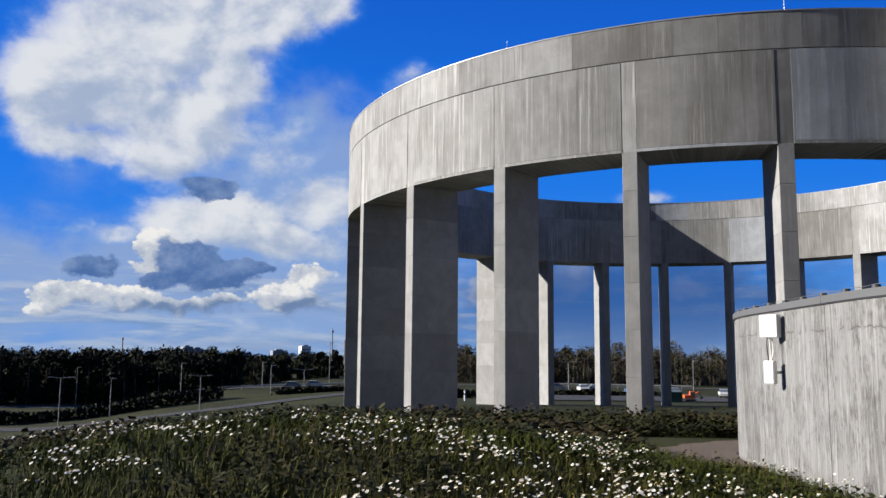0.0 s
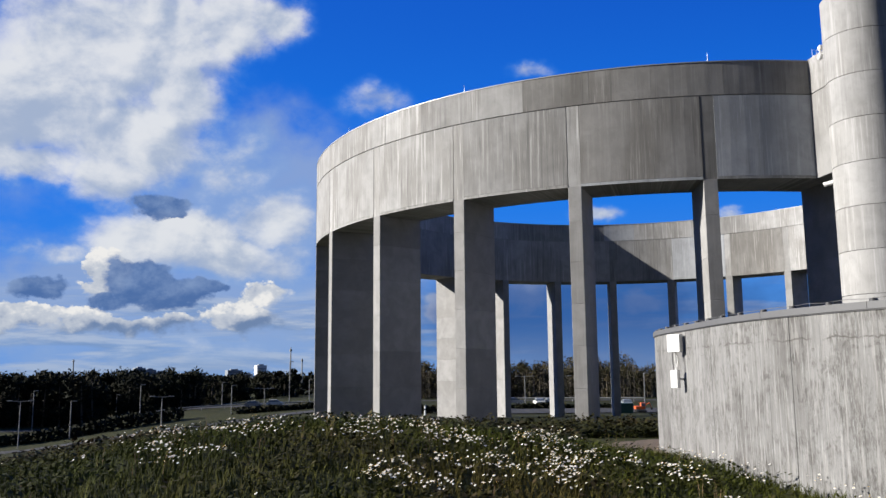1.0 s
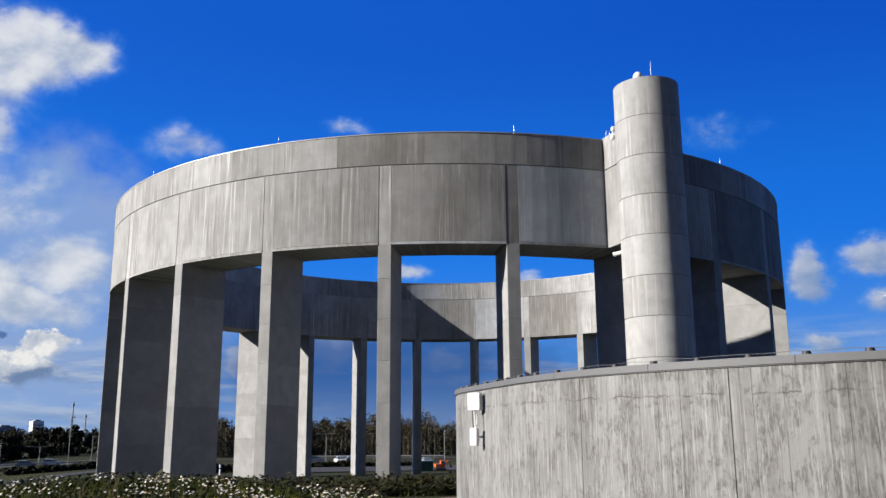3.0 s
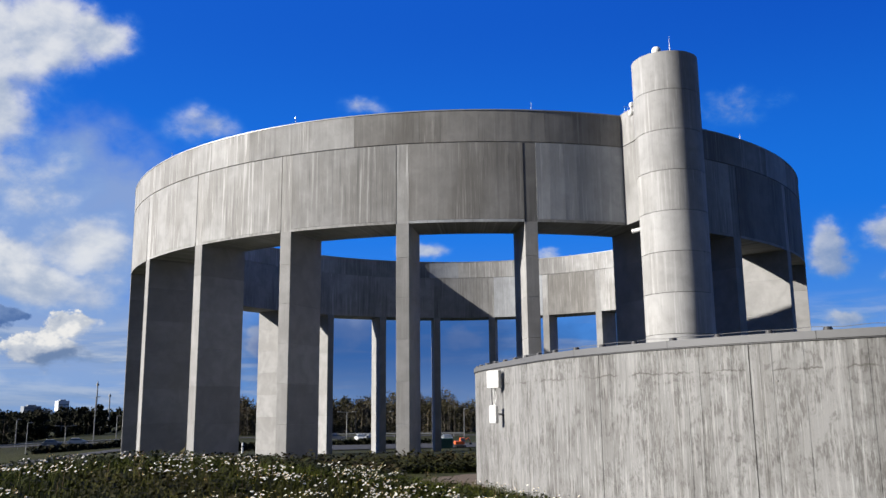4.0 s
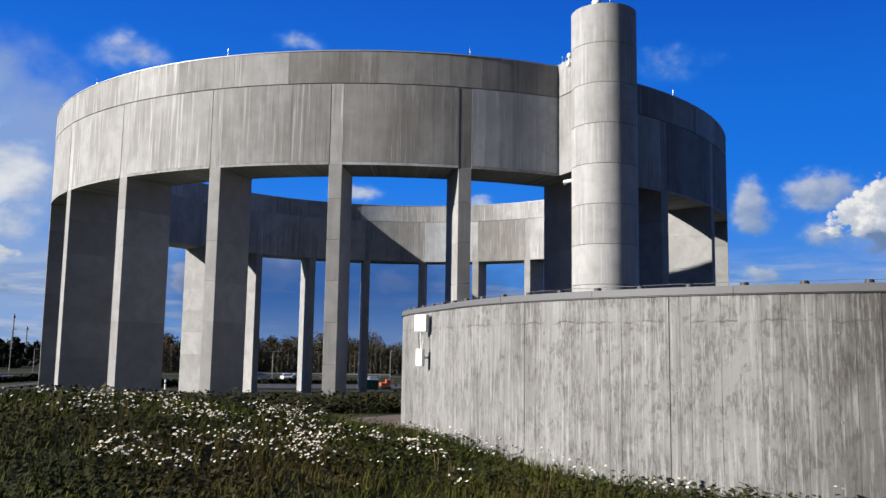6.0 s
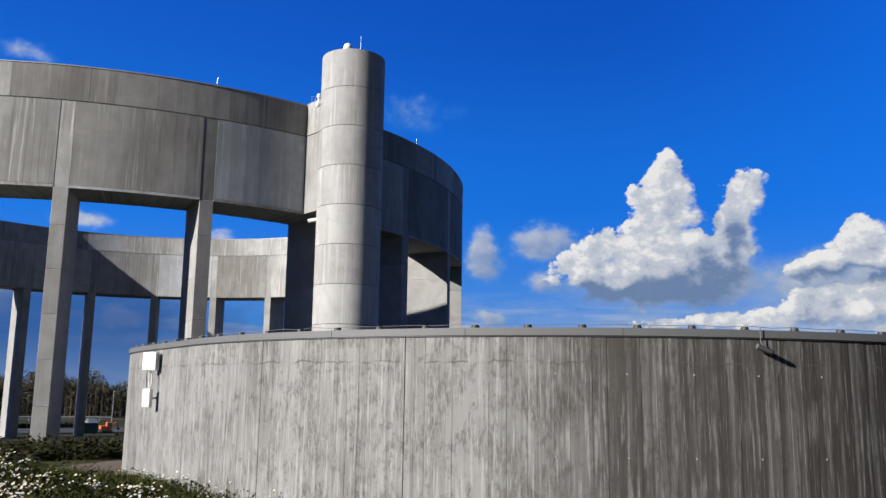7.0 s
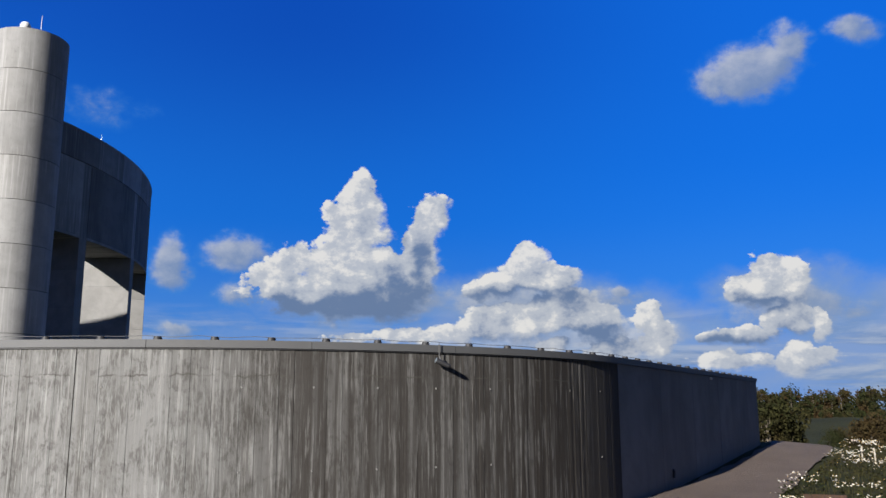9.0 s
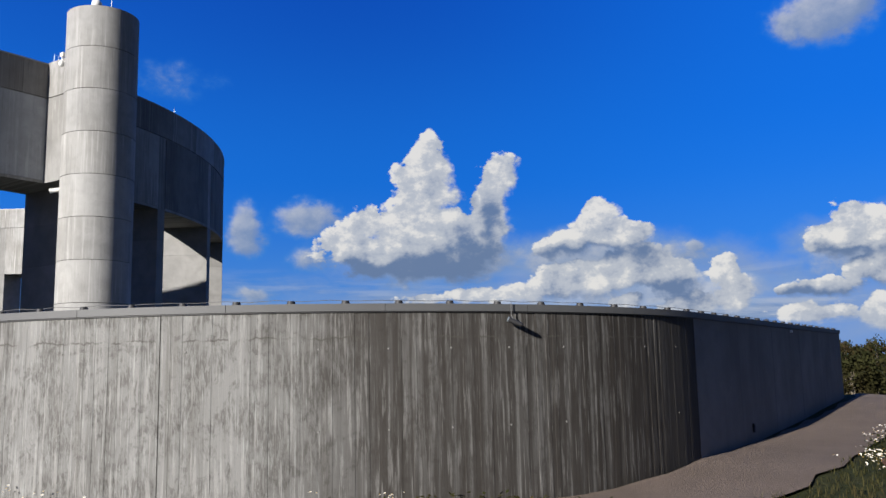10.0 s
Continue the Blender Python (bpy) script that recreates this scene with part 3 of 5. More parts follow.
def build_tower():
    tower = empty("water_tower", TOWER, label="round concrete water tower, a ring tank on radial fins", category="water tower")
    part("tank_core", sector(bmesh.new(), R_IN + 0.05, R_OUT - 0.05, 0, 360, Z_LOW + 0.02, Z_TOP - 0.06, 192), RING, tower)
    part("roof_edge", sector(bmesh.new(), R_IN - 0.03, R_OUT + 0.03, 0, 360, Z_TOP - 0.05, Z_TOP, 192), FLASH, tower, "pale metal edge strip")
    half = math.degrees(0.33 / R_OUT)
    gap, hair = 0.022, 0.009
    bay = 360 / BAYS
    first = {}
    for k in range(BAYS):
        a = FIRST + bay * k
        kinds = [("ring_panel", R_OUT - 0.06, R_OUT, half + gap, bay - half - gap, Z_LOW + 0.15, Z_JOINT - 0.03, 8),
                 ("drip_lip", R_OUT - 0.06, R_OUT + 0.012, half + gap, bay - half - gap, Z_LOW, Z_LOW + 0.135, 8),
                 ("ring_panel_narrow", R_OUT - 0.06, R_OUT - 0.015, -half + gap, half - gap, Z_LOW, Z_JOINT - 0.02, 1),
                 ("inner_panel", R_IN, R_IN + 0.06, half + gap, bay - half - gap, Z_LOW, Z_JOINT - 0.02, 8),
                 ("inner_panel_narrow", R_IN + 0.006, R_IN + 0.06, -half + gap, half - gap, Z_LOW, Z_JOINT - 0.02, 1)]
        for j in range(2):
            kinds.append(("parapet_panel", R_OUT - 0.06, R_OUT + 0.004, (2.0, 9.0)[j] + hair, (9.0, 17.0)[j] - hair, Z_JOINT + 0.02, Z_TOP - 0.05, 4))
            kinds.append(("inner_parapet", R_IN - 0.004, R_IN + 0.06, (2.0, 9.0)[j] + hair, (9.0, 17.0)[j] - hair, Z_JOINT + 0.02, Z_TOP - 0.05, 4))
        for q, (nm, r0, r1, a0, a1, z0, z1, s) in enumerate(kinds):
            if k == 0:
                first[q] = part(nm, sector(bmesh.new(), r0, r1, a0, a1, z0, z1, s), RING, tower)
                first[q].matrix_basis = turned(a)
            else:
                which = nm + f" {(q - 5) // 2}" if "parapet" in nm else nm
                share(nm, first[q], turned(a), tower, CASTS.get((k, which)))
        lifts = [-4.2, 1.35, 3.4, 5.45, 7.5, 9.55, Z_LOW + 0.015]
        for q, (z0, z1) in enumerate(zip(lifts, lifts[1:])):
            if k == 0:
                bm = box(bmesh.new(), R_IN, R_OUT - 0.003, -0.33, 0.33, z0 + 0.006, z1 - (0.006 if q < 5 else 0), 0.012)
                first["c", q] = part("fin_lift", bm, FIN, tower)
                first["c", q].matrix_basis = turned(a)
            else:
                share("fin_lift", first["c", q], turned(a), tower)
        if k == 0:
            first["core"] = part("fin_core", box(bmesh.new(), R_IN + 0.015, R_OUT - 0.018, -0.315, 0.315, -4.2, Z_LOW), FIN, tower)
            first["core"].matrix_basis = turned(a)
        else:
            share("fin_core", first["core"], turned(a), tower)
    return tower


tower = build_tower()

# ---- stair tower ----
STAIR_R, STAIR_TOP = 1.61, EYE + 16.85


def build_stair_tower():
    st = empty("stair_tower", STAIR, label="slender round concrete stair tower beside the ring", category="tower")
    joints = [-1.5] + [EYE + v for v in (1.2, 3.14, 5.05, 6.98, 8.93, 10.9, 12.9, 14.9)] + [STAIR_TOP]
    for z0, z1 in zip(joints, joints[1:]):
        bm = bmesh.new()
        tube(bm, (0, 0, z0 + 0.012), (0, 0, z1 - 0.012), STAIR_R, sides=64)
        part("cast_ring", bm, SHAFT_PALE if z1 < EYE + 11 else SHAFT, st)
    part("core", tube(bmesh.new(), (0, 0, -1), (0, 0, STAIR_TOP - 0.05), STAIR_R - 0.04, sides=48), DARK, st)
    return st


stair = build_stair_tower()


def build_link():
    ln = empty("tower_link", (0, 0, 0), label="concrete block joining stair tower and ring", category="bridge")
    d = (TOWER - STAIR).normalized()
    a = math.degrees(math.atan2(d.y, d.x))
    bm = box(bmesh.new(), 0.6, (TOWER - STAIR).length - R_OUT + 0.3, -0.75, 0.75, Z_LOW, Z_JOINT - 0.02, 0.01)
    part("link_wall", bm, SHAFT, ln)
    bm = box(bmesh.new(), 0.6, (TOWER - STAIR).length - R_OUT + 0.3, -0.75, 0.75, Z_JOINT + 0.02, Z_TOP + 0.05, 0.01)
    part("link_parapet", bm, SHAFT, ln)
    ln.matrix_basis = turned(a, STAIR)


build_link()

# ---- low reservoir ----
COPING = EYE + 1.0


def outline():
    """The reservoir's outer face, from its far back corner round to the far end of the straight wall."""
    pts = []
    cx, rho = 15.59, 10.15
    for i in range(40):
        a = radians(90 + 90 * i / 40)
        pts.append((cx + rho * math.cos(a), 20.6 + rho * math.sin(a)))
    for i in range(10):
        pts.append((cx - rho, 20.6 - 3.6 * i / 10))
    for i in range(89):
        a = radians(180 + 92 * i / 88)
        pts.append((cx + rho * math.cos(a), 17.0 + rho * math.sin(a)))
    x, y = pts[-1]
    for i in range(1, 41):
        pts.append((x + 14.5 * i / 40, y + 14.5 * i / 40 * math.tan(radians(4.5))))
    return [Vector((px, py, 0)) for px, py in pts]


OUTLINE = outline()
RUN = [0.0]
for p_, q_ in zip(OUTLINE, OUTLINE[1:]):
    RUN.append(RUN[-1] + (q_ - p_).length)
START = RUN[40]  # where the straight left side begins
BEND = RUN[138]  # where the curve ends


def along(s):
    """The point of the outline s metres on, and the way outwards there."""
    i = int(np.clip(np.searchsorted(RUN, s) - 1, 0, len(RUN) - 2))
    p, q = OUTLINE[i], OUTLINE[i + 1]
    d = (q - p).normalized()
    return p + d * (s - RUN[i]), Vector((d.y, -d.x, 0))


def band(name, s0, s1, every, o0, o1, z0, z1, mat, parent, label=""):
    """A smooth strip along the outline."""
    k = max(1, int((s1 - s0) / every))
    bm = bmesh.new()
    rows = []
    for i in range(k + 1):
        p, o = along(s0 + (s1 - s0) * i / k)
        rows.append([bm.verts.new(p + o * w + Vector((0, 0, z))) for w, z in ((o0, z0), (o1, z0), (o1, z1), (o0, z1))])
    for u, v in zip(rows, rows[1:]):
        for j in range(4):
            bm.faces.new((u[j], v[j], v[(j + 1) % 4], u[(j + 1) % 4]))
    bm.faces.new(rows[0]), bm.faces.new(rows[-1][::-1])
    bmesh.ops.recalc_face_normals(bm, faces=bm.faces)
    return part(name, bm, mat, parent, label)


def boarded(s0, s1, rng, width, relief, top, parent):
    """A wall panel with the marks of its shuttering boards."""
    stops = [(s0, -0.05), (s0 + 0.001, 0.0)]
    s = s0 + 0.001
    while s < s1 - 0.02:
        w = min(width * rng.uniform(0.6, 1.4), s1 - 0.002 - s)
        o = rng.uniform(-relief, relief)
        stops += [(s + 0.003, o), (s + w - 0.003, o)]
        s += w
    stops += [(s1 - 0.001, 0.0), (s1, -0.05)]
    verts, faces, uvs = [], [], []
    for ss, oo in stops:
        p, n = along(ss)
        for z in (-1.5, top):
            verts.append(p + n * oo + Vector((0, 0, z)))
            uvs.append((ss, z))
    for j in range(len(stops) - 1):
        faces.append((2 * j, 2 * j + 2, 2 * j + 3, 2 * j + 1))
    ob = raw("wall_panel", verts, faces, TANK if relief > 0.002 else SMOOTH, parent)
    layer = ob.data.uv_layers.new(name="run")
    for loop in ob.data.loops:
        layer.data[loop.index].uv = uvs[loop.vertex_index]
    return ob


def build_reservoir():
    res = empty("reservoir", (0, 0, 0), label="low rounded board-marked concrete water reservoir with streaked walls", category="reservoir")
    rng = random.Random(4)
    end = RUN[-1]
    band("reservoir_core", 0, end, 0.25, -0.35, -0.03, -1.5, COPING - 0.14, DARK, res)
    joints = [0.0] + [START + v for v in (-12.0, -9.0, -6.0, -2.9, 0.25, 3.3, 6.39, 9.45)] + [BEND]
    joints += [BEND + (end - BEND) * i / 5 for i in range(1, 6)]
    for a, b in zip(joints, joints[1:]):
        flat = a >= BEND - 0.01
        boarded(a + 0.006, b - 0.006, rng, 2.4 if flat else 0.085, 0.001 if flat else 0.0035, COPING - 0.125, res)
    s = 0.0
    while s < end - 0.1:
        e = min(s + 2.4, end)
        band("coping", s + 0.004, e - 0.004, 0.25, -0.5, 0.035, COPING - 0.115, COPING, ZINC, res, "pale grey coping")
        s = e
    band("drip_edge", 0, end, 0.25, -0.2, 0.022, COPING - 0.135, COPING - 0.117, BLACK, res)
    bm = bmesh.new()
    bm.faces.new([bm.verts.new(p - along(r)[1] * 0.4 + Vector((0, 0, COPING - 0.05))) for p, r in zip(OUTLINE, RUN)])
    part("reservoir_roof", bm, ZINC, res)
    bm = bmesh.new()
    a, b = OUTLINE[-1], OUTLINE[0]
    c = Vector((a.x, b.y, 0))
    for u, v in ((a, c), (c, b)):
        d = (v - u).normalized()
        nn = Vector((-d.y, d.x, 0)) * 0.3
        q = [u, v, v + nn, u + nn]
        lo = [bm.verts.new((w.x, w.y, -1.5)) for w in q]
        hi = [bm.verts.new((w.x, w.y, COPING - 0.05)) for w in q]
        bm.faces.new(lo), bm.faces.new(hi)
        for k in range(4):
            bm.faces.new((lo[k], lo[(k + 1) % 4], hi[(k + 1) % 4], hi[k]))
    bmesh.ops.recalc_face_normals(bm, faces=bm.faces)
    part("back_wall", bm, FIN, res)
    # clamps along the coping
    bm = bmesh.new()
    tube(bm, (0, 0, 0), (0, 0, 0.05), 0.07, 0.055, 10)
    first = None
    k = 0
    while START - 6 + 0.83 * k < end:
        p, o = along(START - 6 + 0.83 * k)
        m = pose(*(p - o * 0.06 + Vector((0, 0, COPING))))
        if first is None:
            first = part("cable_clamp", bm, BLACK, res, "small black cable clamp")
            first.matrix_basis = m
        else:
            share("cable_clamp", first, m, res)
        k += 1
    # plugged holes of the shuttering ties
    bm = bmesh.new()
    tube(bm, (0, 0, 0), (0, 0, 0.008), 0.018, 0.012, 10)
    first = None
    for a in [START - 6.0 + 3.06 * k for k in range(9)]:
        for k in range(3):
            for z in (1.29, 2.51):
                if rng.random() < 0.4:
                    continue
                p, o = along(a + 0.55 + 1.0 * k)
                m = look(p + o * 0.001, p - o) 
                m.translation = p + o * 0.001 + Vector((0, 0, z))
                if first is None:
                    first = part("tie_plug", bm, LIME, res, "pale plug in a tie hole")
                    first.matrix_basis = m
                else:
                    share("tie_plug", first, m, res)
    # the wire that they hold
    cu = bpy.data.curves.new("lightning_wire", "CURVE")
    cu.dimensions, cu.bevel_depth = "3D", 0.004
    sp = cu.splines.new("POLY")
    ss = np.arange(START - 6, end, 0.4)
    sp.points.add(len(ss) - 1)
    for q, s_ in zip(sp.points, ss):
        p, o = along(float(s_))
        q.co = (*(p - o * 0.06 + Vector((0, 0, COPING + 0.053 + 0.012 * math.sin(s_ * 7)))), 1)
    cu.materials.append(ZINC)
    new("lightning_wire", cu).parent = res


build_reservoir()


def stands(x, y, z, o=None, turn=0.0):
    return pose(x, y, z, 0, 0, turn)


# ---- fittings on the reservoir's wall ----
def build_wall_boxes():
    y = 18.9
    a = empty("junction_box", (5.245, y + 0.3, 2.80), label="white square junction box on the reservoir wall", category="junction box")
    part("box_body", box(bmesh.new(), -0.07, 0.07, -0.165, 0.165, -0.20, 0.20, 0.015), WHITE, a)
    part("box_lid", box(bmesh.new(), -0.085, -0.072, -0.16, 0.16, -0.195, 0.195, 0.004), WHITE, a)
    part("bracket", tube(bmesh.new(), (0.07, 0, 0), (0.2, -0.12, 0), 0.03), STEEL, a)
    a.rotation_euler = (0, 0, radians(42))
    b = empty("control_box", (5.215, y + 0.3, 1.997), label="white oblong control box hung below the junction box", category="control box")
    part("box_body", box(bmesh.new(), -0.06, 0.06, -0.10, 0.10, -0.205, 0.205, 0.02), WHITE, b)
    part("bracket", tube(bmesh.new(), (0.06, 0, 0), (0.23, -0.14, 0), 0.025), STEEL, b)
    b.rotation_euler = (0, 0, radians(42))
    for k, (off, bow) in enumerate(((-0.07, -0.04), (0.0, 0.03), (0.06, 0.10))):
        cu = bpy.data.curves.new("cable", "CURVE")
        cu.dimensions, cu.bevel_depth = "3D", 0.010
        sp = cu.splines.new("BEZIER")
        sp.bezier_points.add(1)
        for q, co, h in ((sp.bezier_points[0], (off * 0.5, 0, 0.20), 0.13), (sp.bezier_points[1], (off, 0, 0.60), -0.13)):
            q.co = co
            q.handle_left = (co[0] + bow, 0.0, co[2] - abs(h))
            q.handle_right = (co[0] + bow, 0.0, co[2] + abs(h))
        cu.materials.append(WHITE if k else BLACK)
        new("cable", cu).parent = b


def build_spot():
    p, o = along(START + 14.93)
    e = empty("floodlight", p + Vector((0, 0, COPING)), label="dark floodlight hung on a rod from the coping", category="floodlight")
    t = Vector((-o.y, o.x, 0))
    bm = bmesh.new()
    tube(bm, o * 0.07 + Vector((0, 0, 0.03)), o * 0.07 + Vector((0, 0, -0.18)), 0.007)
    tube(bm, o * 0.07 + Vector((0, 0, -0.18)), o * 0.13 + t * 0.02 + Vector((0, 0, -0.29)), 0.009)
    part("rod", bm, ZINC, e)
    bm = bmesh.new()
    c = o * 0.16 + t * 0.02 + Vector((0, 0, -0.30))
    ax = (t * 0.9 + o * 0.35 + Vector((0, 0, -0.42))).normalized()
    tube(bm, c - ax * 0.12, c + ax * 0.10, 0.045, 0.036, 16)
    tube(bm, c + ax * 0.10, c + ax * 0.13, 0.036, 0.02, 16)
    part("lamp_body", bm, BLACK, e)
    part("lens", tube(bmesh.new(), c - ax * 0.14, c - ax * 0.12, 0.042, 0.045, 16), GLASS, e)


def glass_material():
    m, n = material("dull glass")
    finish(n, (0.12, 0.14, 0.16), 0.15)
    return m


GLASS = glass_material()
build_wall_boxes()
build_spot()


def build_vents():
    for s, z in ((27.7, 3.0), (23.5, 0.75)):
        p, o = along(START + s)
        e = empty("wall_sensor", p + Vector((0, 0, z)), label="small fitting on the shaded reservoir wall", category="sensor")
        bm = bmesh.new()
        tube(bm, (0, 0, 0), o * 0.06, 0.035 if z > 2 else 0.02, sides=12)
        if z < 2:
            box(bm, -0.03, 0.03, -0.05, -0.01, -0.14, 0.06)
        part("sensor_body", bm, WHITE if z > 2 else BLACK, e)


build_vents()

# ---- on the towers ----


def ball(bm, c, r, sx=1.0, sz=1.0):
    bmesh.ops.create_uvsphere(bm, u_segments=20, v_segments=12, radius=r, matrix=Matrix.Translation(c) @ Matrix.Diagonal((sx, sx, sz, 1)))
    for f in bm.faces:
        f.smooth = True
    return bm


def build_tower_fittings():
    up = Vector((0, 0, STAIR_TOP))
    right = Vector((math.cos(radians(27.6)), -math.sin(radians(27.6)), 0))
    fwd = Vector((math.sin(radians(27.6)), math.cos(radians(27.6)), 0))
    d = empty("radome", STAIR + up - right * 0.33 - fwd * 0.6, label="white antenna dome on top of the stair tower", category="antenna")
    part("dome", ball(bmesh.new(), (0, 0, 0.42), 0.24, 1.0, 1.05), WHITE, d)
    part("foot", tube(bmesh.new(), (0, 0, 0), (0, 0, 0.24), 0.16, 0.20, 16), WHITE, d)
    m = empty("mast", STAIR + up + right * 0.32 - fwd * 0.3, label="thin pale whip mast on the stair tower", category="mast")
    part("whip", tube(bmesh.new(), (0, 0, 0), (0, 0, 1.25), 0.022, 0.010, 8), WHITE, m)
    part("foot", tube(bmesh.new(), (0, 0, 0), (0, 0, 0.12), 0.06, 0.04, 8), STEEL, m)
    part_rim = part("top_rim", tube(bmesh.new(), (0, 0, STAIR_TOP - 0.011), (0, 0, STAIR_TOP), STAIR_R - 0.02, sides=64), ZINC, stair)
    c = empty("cctv_camera", STAIR + Vector((0, 0, STAIR_TOP - 2.35)) - right * (STAIR_R + 0.02) - fwd * 0.05,
              label="white camera pair on the side of the stair tower", category="camera")
    part("arm", tube(bmesh.new(), right * 0.06, -right * 0.14, 0.035), WHITE, c)
    bm = box(bmesh.new(), -0.17, 0.02, -0.12, 0.12, 0.20, 0.42, 0.03)
    part("upper_housing", bm, WHITE, c)
    part("dome", ball(bmesh.new(), -right * 0.12 + Vector((0, 0, -0.12)), 0.13, 1, 1.2), WHITE, c)
    part("pole", tube(bmesh.new(), -right * 0.1 + Vector((0, 0, -0.2)), -right * 0.1 + Vector((0, 0, 0.3)), 0.03), WHITE, c)
    # rail on the joining block
    e = empty("guard_rail", TOWER + Vector((0, 0, Z_TOP)), label="light steel guard rail along the ring's edge", category="railing")
    for i in range(9):
        a = radians(-83.0 + 0.5 * i)
        q = Vector((math.cos(a), math.sin(a), 0)) * (R_OUT - 0.1)
        part("post", tube(bmesh.new(), q, q + Vector((0, 0, 0.6)), 0.010, sides=6), STEEL, e)
    for h in (0.3, 0.6):
        bm = bmesh.new()
        for i in range(8):
            a, b = radians(-83.0 + 0.5 * i), radians(-82.5 + 0.5 * i)
            tube(bm, Vector((math.cos(a), math.sin(a), 0)) * (R_OUT - 0.1) + Vector((0, 0, h)),
                 Vector((math.cos(b), math.sin(b), 0)) * (R_OUT - 0.1) + Vector((0, 0, h)), 0.008, sides=6)
        part("rail", bm, STEEL, e)
    first = None
    for a in (-95.0, -62.0, -125.0, -150.0, 60.0, 95.0, 130.0):
        at = TOWER + Vector((math.cos(radians(a)), math.sin(radians(a)), 0)) * (R_OUT - 0.3) + Vector((0, 0, Z_TOP - 0.03))
        if first is None:
            first = empty("lightning_rod", at, label="short thin lightning rod on the ring's roof", category="lightning rod", group="lightning rods on the ring")
            part("rod", tube(bmesh.new(), (0, 0, 0), (0, 0, 0.55), 0.02, 0.012, 6), STEEL, first)
            part("foot", tube(bmesh.new(), (0, 0, 0), (0, 0, 0.06), 0.07, 0.05, 8), STEEL, first)
        else:
            copy_thing(first, Matrix.Translation(at))
    # pipe below the joining block
    dd = (TOWER - STAIR).normalized()
    side = Vector((-dd.y, dd.x, 0))
    p = empty("pipe", STAIR, label="short white pipe between stair tower and ring", category="pipe")
    z = Vector((0, 0, Z_LOW - 0.55))
    part("pipe_run", tube(bmesh.new(), dd * 1.2 + side * 0.9 + z, dd * 1.65 + side * 1.22 + z + Vector((0, 0, -0.07)), 0.10, sides=16), WHITE, p)
    part("pipe_end", tube(bmesh.new(), dd * 1.65 + side * 1.22 + z + Vector((0, 0, -0.07)), dd * 1.70 + side * 1.26 + z + Vector((0, 0, -0.08)), 0.12, sides=16), WHITE, p)


build_tower_fittings()

# ---- gravel, roads ----


def strip(name, pts, half, lift, mat, label, category, wobble=0.25, every=2.0, sides=4, taper=0.0):
    """A road or path that lies on the ground along pts."""
    line = []
    for p, q in zip(pts, pts[1:]):
        p, q = Vector((*p, 0)), Vector((*q, 0))
        k = max(1, int((q - p).length / every))
        line += [p.lerp(q, i / k) for i in range(k)]
    line.append(Vector((*pts[-1], 0)))
    verts, faces = [], []
    for i, p in enumerate(line):
        d = (line[min(i + 1, len(line) - 1)] - line[max(i - 1, 0)]).normalized()
        o = Vector((-d.y, d.x, 0))
        for j in range(sides + 1):
            u = -1 + 2 * j / sides
            w = half * (1 - taper * i / len(line)) * u + (wobble * noise.noise(p * 0.9 + Vector((0, 0, 9 * (1 if u > 0 else -1)))) if abs(u) == 1 else 0)
            q = p + o * w
            verts.append((q.x, q.y, float(lie(q.x, q.y)) + lift))
    for i in range(len(line) - 1):
        for j in range(sides):
            a = i * (sides + 1) + j
            faces.append((a, a + sides + 1, a + sides + 2, a + 1))
    ob = raw(name, verts, faces, mat)
    return tagged(ob, label, category, kind="structure")


def offset_line(s0, s1, off, k):
    out = []
    for i in range(k + 1):
        p, o = along(s0 + (s1 - s0) * i / k)
        q = p + o * off
        out.append((q.x, q.y))
    return out


last = along(RUN[-1] - 0.01)[0]
strip("path", offset_line(START + 12.5, RUN[-1], 1.3, 30) + [(last.x + 4, last.y - 0.4), (last.x + 12, last.y + 1.0)], 1.32, 0.05,
      GRAVEL, "reddish-grey gravel path beside the reservoir wall", "path", 0.25, 0.5, 8, 0.45)
strip("path_2", offset_line(START - 12, START + 0.4, 0.9, 30), 0.95, 0.05, GRAVEL, "gravel strip round the reservoir's corner", "path", 0.35, 0.5, 8)

EARTH = gravel_material("bare earth", (0.16, 0.085, 0.045))
strip("earth_patch", [(16.3, 3.35), (17.8, 3.5), (19.6, 3.9)], 0.45, 0.04, EARTH, "bare brown earth worn into the meadow", "earth", 0.3, 0.4, 6)

# the way below the hill, and the car park behind the tower
strip("road", [(-150, 190), (-95, 196), (-62, 208), (-30, 214), (10, 212), (45, 205), (90, 190)], 4.0, 0.12, ASPHALT,
      "grey asphalt road at the foot of the hill", "road", 0.1, 4.0)
strip("road_2", [(-150, 120), (-95, 133), (-68, 140), (-45, 155), (-25, 180)], 3.0, 0.12, ASPHALT,
      "narrow asphalt road below the mound", "road", 0.1, 4.0)
strip("car_park", [(5, 150), (40, 150), (75, 146)], 11.0, 0.15, ASPHALT, "worn asphalt car park behind the tower", "car park", 0.8, 4.0)

# ---- plants near by ----


